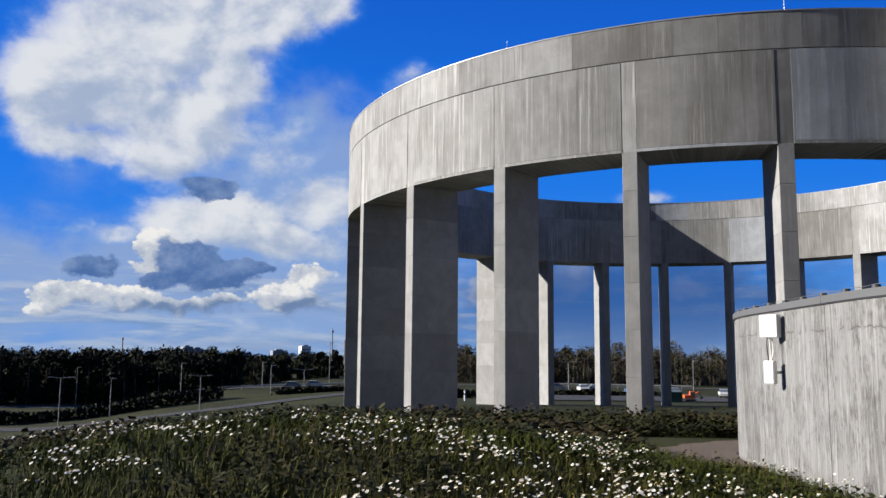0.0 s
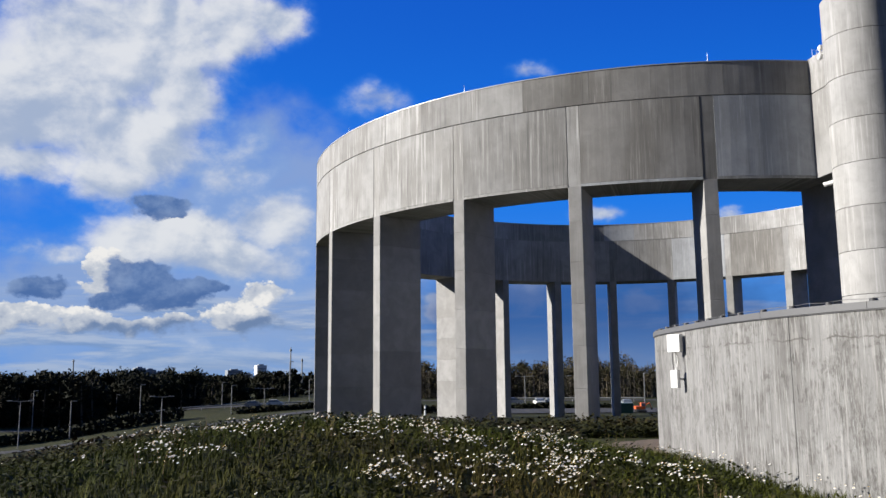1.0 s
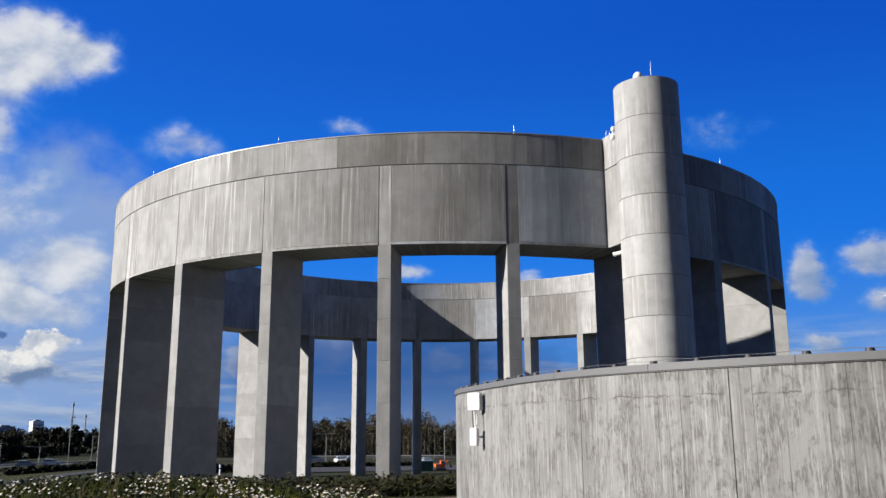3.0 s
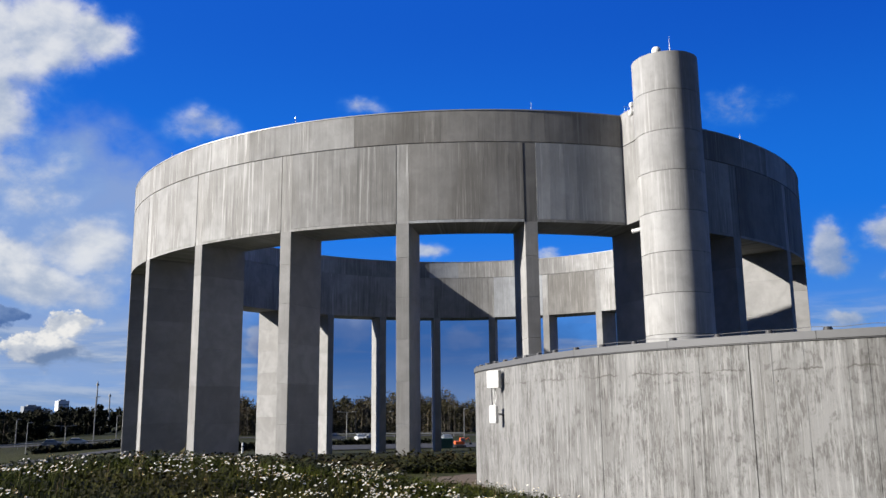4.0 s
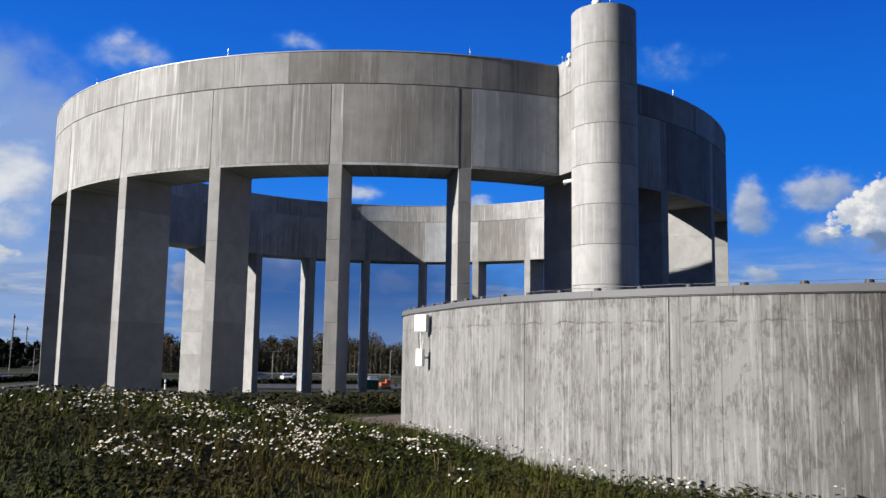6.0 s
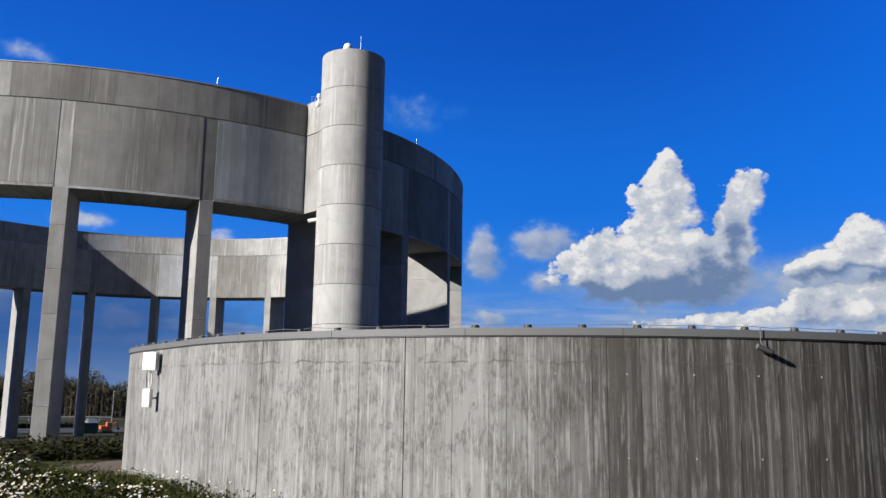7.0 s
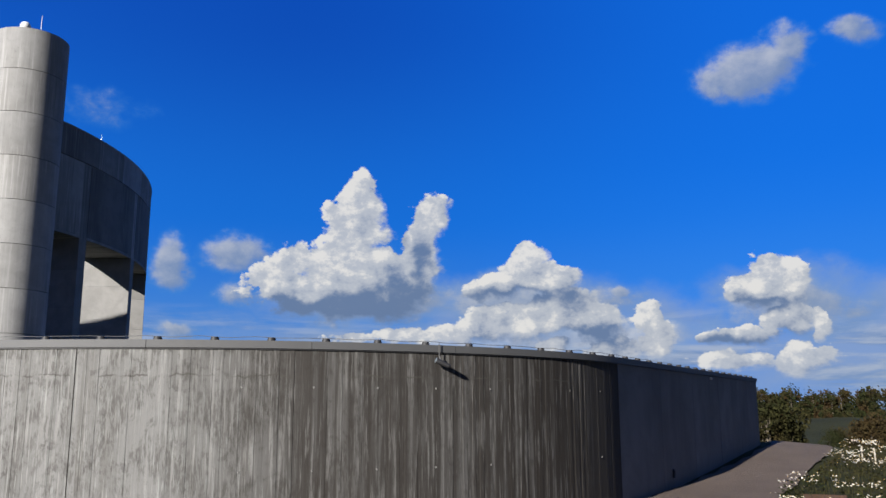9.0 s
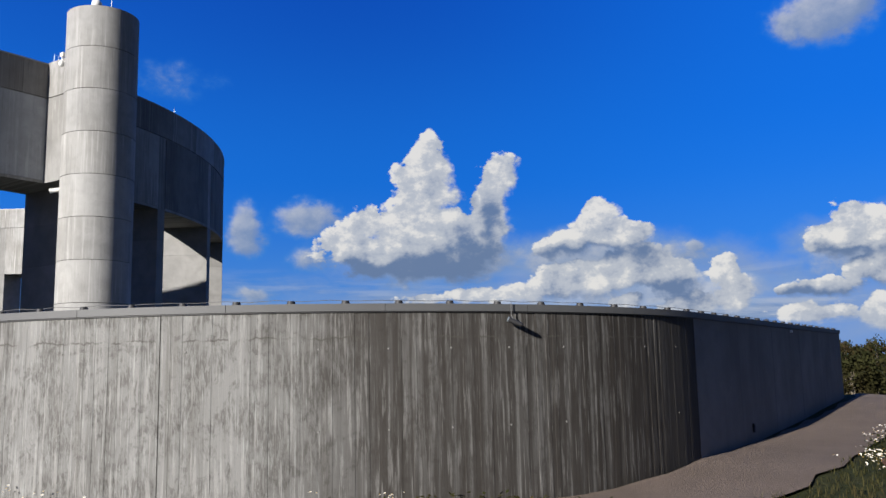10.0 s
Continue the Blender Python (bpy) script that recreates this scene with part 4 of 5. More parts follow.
def blades(xs, ys, zs, rng, height, width, lean, per):
    """Bent grass blades, per at each place."""
    verts, faces = [], []
    for x, y, z in zip(xs, ys, zs):
        for _ in range(per):
            a = rng.uniform(0, 2 * math.pi)
            h = height * rng.uniform(0.45, 1.25)
            w = width * rng.uniform(0.6, 1.3)
            dx, dy = math.cos(a), math.sin(a)
            k = lean * rng.uniform(0.2, 1.2) * h
            bx, by = x + rng.uniform(-0.08, 0.08), y + rng.uniform(-0.08, 0.08)
            b = len(verts)
            sx, sy = -dy * w, dx * w
            verts += [(bx - sx, by - sy, z - 0.03), (bx + sx, by + sy, z - 0.03),
                      (bx + dx * k * 0.35 + sx * 0.8, by + dy * k * 0.35 + sy * 0.8, z + h * 0.6),
                      (bx + dx * k * 0.35 - sx * 0.8, by + dy * k * 0.35 - sy * 0.8, z + h * 0.6),
                      (bx + dx * k, by + dy * k, z + h)]
            faces += [(b, b + 1, b + 2, b + 3), (b + 3, b + 2, b + 4)]
    return verts, faces


def off_reservoir(x, y):
    """True where the ground is open: not under the reservoir, not on the gravel."""
    inside = (x > 5.3) & (y > 17.0) & (y < 31)
    inside |= (np.hypot(x - 15.55, y - 17.0) < 10.2) | (np.hypot(x - 15.55, y - 20.6) < 10.3)
    inside |= (x > 15) & (y > 6.86 + (x - 15.0) * 0.068 - 0.05) & (x < 30.5) & (y < 31)
    path = (x > 10.5) & (x < 42) & (y > 4.3 + np.maximum(0, x - 15.0) * 0.078 + np.maximum(0, 13.5 - x) * 0.75) & (y < 12)
    path |= (x > 3.6) & (x < 5.6) & (y > 19.5) & (y < 31)
    path |= (np.abs(x - 17.9) < 1.8) & (np.abs(y - 3.55 - 0.16 * (x - 17.9)) < 0.42)
    return ~(inside | path)


def scatter(rng, count, x0, x1, y0, y1, keep=None):
    x, y = rng.uniform(x0, x1, count), rng.uniform(y0, y1, count)
    ok = off_reservoir(x, y)
    if keep is not None:
        ok &= keep(x, y) > rng.uniform(0, 1, count)
    return x[ok], y[ok]


def fuzz(x, y, scale, seed):
    return np.array([noise.noise((a * scale, b * scale, seed)) for a, b in zip(x, y)])


def in_view(x, y):
    """Only the side that the hill shows: ahead and to the right of the standing place."""
    turn = np.degrees(np.arctan2(x, y))
    far = np.hypot(x, y)
    return ((turn > -34) & (turn < 95) & (far > 5.5)).astype(float)


def build_grass():
    g = np.random.default_rng(7)
    rng = random.Random(7)
    near = lambda x, y: in_view(x, y) * np.clip(1.25 - np.hypot(x, y) / 38.0, 0.12, 1)
    x, y = scatter(g, 120000, -20, 20, 4, 42, lambda a, b: near(a, b) * ~((a > 11) & (b < 8)))
    x2, y2 = scatter(g, 26000, 8, 48, -6, 12, near)
    v, f = blades(x2, y2, lie(x2, y2), rng, 0.15, 0.007, 1.2, 3)
    tagged(raw("meadow_grass", v, f, DRY_GRASS), "olive and brown autumn grass beside the path", "grass", kind="stuff")
    v, f = blades(x, y, lie(x, y), rng, 0.21, 0.007, 1.0, 3)
    tagged(raw("meadow_grass", v, f, GRASS), "rough green meadow grass on the mound", "grass", kind="stuff")
    # broad-leaved weeds, darker, in clumps
    x, y = scatter(g, 30000, -22, 22, 6, 38, lambda a, b: in_view(a, b) * (0.25 + 0.75 * (fuzz(a, b, 0.35, 2.0) > 0.0)))
    x3, y3 = scatter(g, 6000, 14, 55, -8, 10, lambda a, b: in_view(a, b) * (fuzz(a, b, 0.35, 2.0) > 0.0))
    x, y = np.r_[x, x3], np.r_[y, y3]
    z = lie(x, y)
    verts, faces = [], []
    for px, py, pz in zip(x, y, z):
        for _ in range(6):
            a, h = rng.uniform(0, 6.28), rng.uniform(0.04, 0.30)
            r, w, t = rng.uniform(0.03, 0.2), rng.uniform(0.015, 0.04), rng.uniform(-0.5, 0.9)
            c = Vector((px + r * math.cos(a), py + r * math.sin(a), pz + h))
            d = Vector((math.cos(a), math.sin(a), t)).normalized() * w * 1.6
            q = Vector((-math.sin(a), math.cos(a), rng.uniform(-0.3, 0.3))) * w
            b = len(verts)
            verts += [c - d, c + q, c + d, c - q]
            faces.append((b, b + 1, b + 2, b + 3))
    tagged(raw("meadow_weeds", verts, faces, WEED), "dark low broad-leaved weeds among the grass", "weeds", kind="stuff")
    # the dark bank before the columns
    x, y = scatter(g, 9000, -12, 16, 21, 40, lambda a, b: in_view(a, b) * np.clip((b - 20) / 5, 0, 1) * np.clip((41 - b) / 6, 0, 1))
    z = lie(x, y)
    verts, faces = [], []
    for px, py, pz in zip(x, y, z):
        big = rng.uniform(0.4, 1.0)
        for _ in range(9):
            a, h = rng.uniform(0, 6.28), rng.uniform(0.03, 0.60) * big
            r, w = rng.uniform(0.03, 0.28), rng.uniform(0.04, 0.09)
            c = Vector((px + r * math.cos(a), py + r * math.sin(a), pz + h))
            d = Vector((math.cos(a), math.sin(a), rng.uniform(-0.4, 0.9))).normalized() * w * 1.5
            q = Vector((-math.sin(a), math.cos(a), rng.uniform(-0.4, 0.4))) * w
            b = len(verts)
            verts += [c - d, c + q, c + d, c - q]
            faces.append((b, b + 1, b + 2, b + 3))
    tagged(raw("bank_scrub", verts, faces, SCRUB), "dark tangled scrub on the bank before the tower", "scrub", kind="stuff")
    # dry stalks
    x, y = scatter(g, 1500, -16, 18, 8, 34, lambda a, b: in_view(a, b) * (fuzz(a, b, 0.3, 8.0) > 0.05))
    v, f = blades(x, y, lie(x, y), rng, 0.42, 0.004, 0.3, 3)
    tagged(raw("dry_stalks", v, f, STRAW), "dry brown flower stalks standing in the meadow", "stalks", kind="stuff")


WEED = leaf_material("weeds", ((0.011, 0.015, 0.004), (0.034, 0.039, 0.008), (0.050, 0.031, 0.012)))
SCRUB = leaf_material("scrub", ((0.009, 0.011, 0.003), (0.034, 0.034, 0.008), (0.044, 0.029, 0.011)))
STRAW = leaf_material("dry stalks", ((0.1248, 0.0858, 0.0468), (0.1872, 0.1326, 0.0702), (0.1092, 0.0546, 0.0351)))
build_grass()


def build_daisies():
    g = np.random.default_rng(11)
    rng = random.Random(11)

    drifts = [(-4.6, 15.2), (-3.9, 13.4), (-4.4, 14.2), (-5.3, 15.8), (-0.7, 15.0), (-3.1, 14.3), (-0.8, 12.0), (-0.2, 12.3), (-1.4, 14.7), (0.5, 13.2),
              (0.8, 12.1), (1.9, 15.9), (2.1, 14.3), (2.9, 14.0), (3.4, 13.5), (-2.8, 15.9), (0.2, 14.4), (1.3, 12.8), (-1.6, 16.2), (-3.6, 15.2), (0.0, 11.6)]

    def mound(x, y):
        d = np.hypot(x, y)
        c = fuzz(x, y, 0.9, 6.0)
        near = np.zeros(len(x))
        for k, (a, b) in enumerate(drifts):
            r = 0.55 + 0.35 * ((k * 7) % 5) / 4
            near = np.maximum(near, np.exp(-(((x - a) / r) ** 2 + ((y - b) / (1.15 * r)) ** 2)))
        c2 = fuzz(x, y, 2.1, 9.0)
        return np.clip((near - 0.26) * (0.75 + 1.2 * c + 1.6 * c2), 0, 1) + 0.0035 * (d > 11) * (c > -0.1)

    x, y = scatter(g, 13000, -13, 9, 8.5, 26, mound)
    right_edge = lambda a, b: np.clip((fuzz(a, b, 0.35, 5.0) + 0.9 * fuzz(a, b, 1.3, 6.0) - 0.08) * 2.2, 0, 1) * (np.hypot(a, b) > 15)
    x2, y2 = scatter(g, 3000, 15, 34, -3, 6.8, right_edge)
    wall = lambda a, b: np.exp(-((np.hypot(a - 15.55, b - 17.0) - 10.7) / 0.45) ** 2) * (fuzz(a, b, 0.8, 5.0) > -0.1) * (a < 12)
    x3, y3 = scatter(g, 300, 4.5, 11, 8, 19, wall)
    x, y = np.r_[x, x2, x3], np.r_[y, y2, y3]
    # each plant bears several heads
    heads = [(px + rng.gauss(0, 0.10), py + rng.gauss(0, 0.10), tall) for px, py in zip(x, y)
             for tall in [rng.uniform(0.20, 0.36)] for _ in range(rng.randint(2, 8))]
    x, y = np.array([v[0] for v in heads]), np.array([v[1] for v in heads])
    z = lie(x, y)
    verts, faces, slots = [], [], []
    for px, py, pz, tall in zip(x, y, z, [v[2] for v in heads]):
        h = tall + rng.uniform(-0.03, 0.06)
        lx, ly = rng.uniform(-0.09, 0.09), rng.uniform(-0.09, 0.09)
        c = Vector((px + lx, py + ly, pz + h))
        up = Vector((rng.uniform(-0.75, 0.25), rng.uniform(-0.75, 0.35), 1)).normalized()
        u = up.orthogonal().normalized()
        w = up.cross(u)
        r = rng.uniform(0.016, 0.027)
        b = len(verts)
        verts += [(px - 0.003, py, pz), (px + 0.003, py, pz), (c.x, c.y, c.z)]
        faces.append((b, b + 1, b + 2))
        slots.append(2)
        b = len(verts)
        k = 6
        verts.append(tuple(c - up * 0.004))
        droop = rng.uniform(-0.2, 0.35) * r
        for i in range(2 * k):
            a = math.pi * i / k
            rr = r * (1.0 if i % 2 == 0 else 0.72)
            verts.append(tuple(c + (u * math.cos(a) + w * math.sin(a)) * rr - up * droop))
        for i in range(2 * k):
            faces.append((b, b + 1 + i, b + 1 + (i + 1) % (2 * k)))
            slots.append(0)
        b = len(verts)
        for i in range(6):
            a = math.pi * i / 3
            verts.append(tuple(c + (u * math.cos(a) + w * math.sin(a)) * r * 0.30 + up * 0.002))
        verts.append(tuple(c + up * 0.009))
        for i in range(6):
            faces.append((b + i, b + (i + 1) % 6, b + 6))
            slots.append(1)
    ob = raw("meadow_daisies", verts, faces, (PETAL, YOLK, GRASS), None, slots)
    tagged(ob, "white daisies with yellow centres flowering in drifts", "flowers", kind="stuff")


build_daisies()

# ---- woods ----


def crown(verts, faces, rng, base, height, spread, count, leaf, low=0.25, lobe=8, thin=1.0):
    """Leaf clumps of one tree: several lobes with gaps between them."""
    lobes = []
    for _ in range(rng.randint(lobe - 2, lobe + 2)):
        a, e = rng.uniform(0, 6.28), rng.uniform(low, 1.0)
        rr = spread * (1 - 0.65 * abs(e - 0.5) * 2 * 0.7) * rng.uniform(0.25, 0.75)
        lobes.append((Vector((rr * math.cos(a), rr * math.sin(a), height * e * 0.93)), spread * rng.uniform(0.28, 0.5)))
    for i in range(count):
        c, r = lobes[i % len(lobes)]
        d = Vector((rng.gauss(0, 1), rng.gauss(0, 1), rng.gauss(0, 0.8)))
        p = base + c + d.normalized() * r * rng.uniform(0.5, 1.08) * thin
        s_ = leaf * rng.uniform(0.5, 1.35)
        u = Vector((rng.gauss(0, 1), rng.gauss(0, 1), rng.gauss(0, 1))).normalized()
        w = u.orthogonal().normalized() * s_
        q = u.cross(w).normalized() * s_ * rng.uniform(0.5, 1.0)
        b = len(verts)
        verts += [p - w, p - q * 0.7, p + w * 0.9, p + q]
        faces.append((b, b + 1, b + 2, b + 3))


def stem(verts, faces, base, height, r, rng, sides=5):
    b = len(verts)
    lx, ly = rng.uniform(-0.06, 0.06) * height, rng.uniform(-0.06, 0.06) * height
    for z, k in ((-0.5, 1.0), (height * 0.5, 0.7), (height, 0.2)):
        t = max(0, z) / height
        for i in range(sides):
            a = 2 * math.pi * i / sides
            verts.append(base + Vector((lx * t + r * k * math.cos(a), ly * t + r * k * math.sin(a), z)))
    for j in range(2):
        for i in range(sides):
            faces.append((b + j * sides + i, b + j * sides + (i + 1) % sides, b + (j + 1) * sides + (i + 1) % sides, b + (j + 1) * sides + i))


def wood(name, label, places, heights, leaf, count, mat, seed, bare=0.0, spread=0.33, low=0.12, lobe=8, top=None):
    """Many trees in one; top: the height in degrees that their tips reach over the eye, and its scatter."""
    rng = random.Random(seed)
    verts, faces, slots = [], [], []
    for x, y in places:
        if top is None:
            h = rng.uniform(*heights)
        else:
            h = max(2.0, EYE + math.hypot(x, y) * math.tan(radians(rng.gauss(*top))) - float(lie(x, y)))
        base = Vector((x, y, float(lie(x, y)) - 0.2))
        f0 = len(faces)
        stem(verts, faces, base, h * rng.uniform(0.75, 1.02), 0.018 * h + 0.03, rng)
        for _ in range(int(6 * bare)):
            a = rng.uniform(0, 6.28)
            tip = base + Vector((math.cos(a) * h * 0.18, math.sin(a) * h * 0.18, 0))
            stem(verts, faces, tip, h * rng.uniform(0.6, 0.98), 0.008 * h, rng, 3)
        slots += [1] * (len(faces) - f0)
        f0 = len(faces)
        crown(verts, faces, rng, base, h, h * spread * rng.uniform(0.8, 1.25), int(count * (1 - 0.5 * bare * rng.random())), leaf, low, lobe)
        slots += [0] * (len(faces) - f0)
    ob = raw(name, verts, faces, (mat, BARK), None, slots)
    return tagged(ob, label, "woodland", kind="stuff")


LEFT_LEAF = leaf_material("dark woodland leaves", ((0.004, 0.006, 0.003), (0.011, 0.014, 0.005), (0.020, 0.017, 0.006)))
BACK_LEAF = leaf_material("thin autumn leaves", ((0.020, 0.021, 0.010), (0.045, 0.040, 0.019), (0.055, 0.040, 0.020)))
RIGHT_LEAF = leaf_material("mixed autumn leaves", ((0.008, 0.012, 0.003), (0.022, 0.024, 0.006), (0.040, 0.022, 0.009)))


def polar(turn, far):
    return far * math.sin(radians(turn)), far * math.cos(radians(turn))


def build_woods():
    rng = random.Random(21)
    pl = []
    for k in range(120):
        t = rng.uniform(-34, -16.2)
        pl.append(polar(t, rng.uniform(235, 275) - 6 * (t < -22)))
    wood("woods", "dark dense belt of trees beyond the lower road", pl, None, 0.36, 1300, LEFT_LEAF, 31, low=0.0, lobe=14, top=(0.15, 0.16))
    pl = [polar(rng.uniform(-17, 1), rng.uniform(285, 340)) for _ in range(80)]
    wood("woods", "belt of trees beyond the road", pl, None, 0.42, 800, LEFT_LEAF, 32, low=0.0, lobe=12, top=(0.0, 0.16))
    pl = [polar(rng.uniform(-2, 17.5), rng.uniform(225, 275)) for _ in range(230)]
    wood("woods", "thin brownish autumn trees behind the car park", pl, (7, 11.5), 0.28, 620, BACK_LEAF, 33, bare=1.6, spread=0.30, low=0.0, lobe=12)
    pl = [polar(rng.uniform(-34, -4), rng.uniform(600, 1100)) for _ in range(120)]
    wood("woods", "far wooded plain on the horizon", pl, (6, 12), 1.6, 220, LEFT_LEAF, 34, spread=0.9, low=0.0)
    pl = [polar(rng.uniform(70, 95), rng.uniform(290, 350)) for _ in range(120)]
    wood("woods", "rolling scrub of green and rust-brown bushes", pl, None, 0.42, 900, RIGHT_LEAF, 35, spread=0.6, low=-0.05, lobe=16, top=(-0.2, 0.3))
    pl = [polar(rng.uniform(70, 95), rng.uniform(390, 460)) for _ in range(120)]
    wood("woods", "far wooded rise beyond the scrub", pl, None, 0.6, 800, RIGHT_LEAF, 36, spread=0.5, low=-0.05, lobe=14, top=(1.0, 0.13))


build_woods()


def build_bush(at, h, spread, seed, label, count=6000, leaf=0.085):
    rng = random.Random(seed)
    e = empty("tree", (at[0], at[1], float(lie(*at)) - 0.1), label=label, category="tree")
    v, f = [], []
    stem(v, f, Vector((0, 0, 0)), h * 0.8, 0.03 * h, rng, 7)
    for k in range(5):
        stem(v, f, Vector((rng.uniform(-0.2, 0.2), rng.uniform(-0.2, 0.2), h * 0.2)), h * 0.6, 0.012 * h, rng, 5)
    raw("trunk", v, f, BARK, e)
    v, f = [], []
    crown(v, f, rng, Vector((0, 0, 0)), h, spread, count, leaf, -0.02, 16)
    raw("crown", v, f, RIGHT_LEAF, e)


build_bush(polar(75.7, 45), 3.75, 1.3, 41, "bushy green tree with yellowing leaves past the path's end")
build_bush(polar(74.6, 49), 3.6, 1.6, 47, "bushy green tree behind the reservoir's end")
build_bush(polar(76.9, 46), 2.75, 1.3, 42, "low spreading bush with yellow-green leaves", 6500)
build_bush(polar(81.6, 43), 2.2, 1.5, 43, "dense dark green bush behind the flower meadow", 6500)
build_bush(polar(83.8, 43), 2.4, 1.6, 44, "dense dark green bush behind the fence posts", 6500)
build_bush(polar(79.6, 95), 2.6, 2.6, 45, "round dark bush at the edge of the lower field")
build_bush(polar(86.5, 50), 3.0, 2.2, 46, "dense mixed bush at the edge of the meadow")


# ---- posts, lamps, rails ----
def build_posts():
    first = None
    for t, d in ((80.95, 28.5), (81.65, 28), (83.6, 28.2)):
        x, y = polar(t, d)
        at = Matrix.Translation((x, y, float(lie(x, y)) - 0.2))
        if first is None:
            first = empty("fence_post", at.translation, label="short pale wooden stake in the flower meadow", category="fence post", group="fence posts in the meadow")
            part("post_body", tube(bmesh.new(), (0, 0, 0), (0.03, 0, 0.62), 0.025, 0.022, 8), POSTWOOD, first)
            part("post_cap", tube(bmesh.new(), (0.03, 0, 0.62), (0.03, 0, 0.64), 0.022, 0.012, 8), POSTWOOD, first)
        else:
            copy_thing(first, at @ pose(0, 0, 0, 0, 2, 40 * t))


POSTWOOD = plain("weathered post", (0.3276, 0.2964, 0.2418), 0.85, spread=0.25)
build_posts()


def lamp(kind, h):
    e = empty("street_lamp", (0, 0, 0), label="tall grey street lamp with two arms" if kind == "T" else "tall grey street lamp with one short arm",
              category="street lamp", group="street lamps below the hill")
    part("pole", tube(bmesh.new(), (0, 0, -0.5), (0, 0, h), 0.10, 0.07, 8), LAMPGREY, e)
    sides = (-1, 1) if kind == "T" else (1,)
    reach = 1.7 if kind == "T" else 0.5
    for sg in sides:
        part("arm", tube(bmesh.new(), (0, 0, h - 0.05), (sg * reach, 0, h + 0.05), 0.06, 0.05, 6), LAMPGREY, e)
        part("lamp_head", box(bmesh.new(), sg * reach - 0.45, sg * reach + 0.45, -0.16, 0.16, h, h + 0.16, 0.03), LAMPGREY, e)
    return e


LAMPGREY = plain("lamp post grey", (0.1716, 0.1755, 0.1794), 0.6, 0.1)


def build_lamps():
    made = {}
    # turn, distance, kind, height
    for t, d, kind, h in ((-26.4, 163, "T", 8.0), (-25.7, 220, "I", 9.0), (-23.6, 172, "I", 6.8), (-19.6, 205, "I", 7.5), (-18.3, 165, "T", 6.0),
                          (-14.6, 215, "I", 6.0), (-14.0, 190, "I", 6.0), (-11.9, 200, "T", 4.6), (-10.3, 215, "I", 10.5), (-9.0, 225, "I", 6.0),
                          (-5.2, 205, "T", 5.2), (5.4, 190, "T", 6.0), (7.9, 185, "T", 6.0), (13.2, 170, "I", 6.5), (-21.0, 240, "I", 7.0)):
        x, y = polar(t, d)
        m = pose(x, y, float(lie(x, y)), 0, 0, 10)
        if (kind, h) not in made:
            made[kind, h] = lamp(kind, h)
            made[kind, h].matrix_basis = m
        else:
            copy_thing(made[kind, h], m)


build_lamps()


def build_barriers():
    for name, pts in (("crash_barrier", [(-72, 196), (-52, 202), (-30, 205), (-12, 206)]), ("crash_barrier", [(14, 203), (30, 200), (48, 195)])):
        e = empty(name, (0, 0, 0), label="galvanised crash barrier beside the road", category="crash barrier")
        line = []
        for p, q in zip(pts, pts[1:]):
            k = 8
            line += [Vector((*p, 0)).lerp(Vector((*q, 0)), i / k) for i in range(k)]
        line = [Vector((p.x, p.y, float(lie(p.x, p.y)))) for p in line]
        bm = bmesh.new()
        for p, q in zip(line, line[1:]):
            tube(bm, p + Vector((0, 0, 0.85)), q + Vector((0, 0, 0.85)), 0.17, sides=6, caps=False)
        part("rail", bm, LAMPGREY, e)
        for p in line[::2]:
            part("post", tube(bmesh.new(), p - Vector((0, 0, 0.2)), p + Vector((0, 0, 0.9)), 0.06, sides=6), LAMPGREY, e)


build_barriers()


# ---- hedges ----
def build_hedges():
    rng = random.Random(51)
    for label, pts, h, dens in (("dark clipped hedge between the two roads", [polar(-34, 168), polar(-27, 172), polar(-20.5, 180), polar(-17, 186)], 2.6, 70),
                                ("dark hedge beside the lower road", [polar(-13.5, 188), polar(-9, 192), polar(-5.5, 196)], 1.6, 50),
                                ("low dark hedge behind the tower", [polar(-2.6, 150), polar(0.5, 150)], 1.8, 50),
                                ("low dark hedge by the car park", [polar(3, 168), polar(9, 166), polar(12, 164)], 1.0, 40)):
        verts, faces = [], []
        for p, q in zip(pts, pts[1:]):
            k = int(math.hypot(q[0] - p[0], q[1] - p[1]))
            for i in range(k):
                x, y = p[0] + (q[0] - p[0]) * i / k, p[1] + (q[1] - p[1]) * i / k
                z = float(lie(x, y))
                hh = h * (0.8 + 0.5 * noise.noise((x * 0.12, y * 0.12, 3)))
                for _ in range(dens):
                    c = Vector((x + rng.gauss(0, 0.7), y + rng.gauss(0, 0.7), z + rng.uniform(0, hh)))
                    u = Vector((rng.gauss(0, 1), rng.gauss(0, 1), rng.gauss(0, 1))).normalized()
                    w = u.orthogonal().normalized() * rng.uniform(0.2, 0.5)
                    v = u.cross(w).normalized() * rng.uniform(0.2, 0.45)
                    b = len(verts)
                    verts += [c - w, c - v, c + w, c + v]
                    faces.append((b, b + 1, b + 2, b + 3))
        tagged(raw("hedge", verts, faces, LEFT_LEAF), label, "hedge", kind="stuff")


build_hedges()

# ---- vehicles ----
PAINTS = {"white": plain("white car paint", (0.55, 0.55, 0.54), 0.3, spread=0.02), "grey": plain("grey car paint", (0.22, 0.23, 0.24), 0.3),
          "red": plain("red car paint", (0.42, 0.04, 0.03), 0.3), "blue": plain("blue car paint", (0.05, 0.09, 0.2), 0.3)}
TYRE = plain("tyre rubber", (0.02, 0.02, 0.02), 0.85)


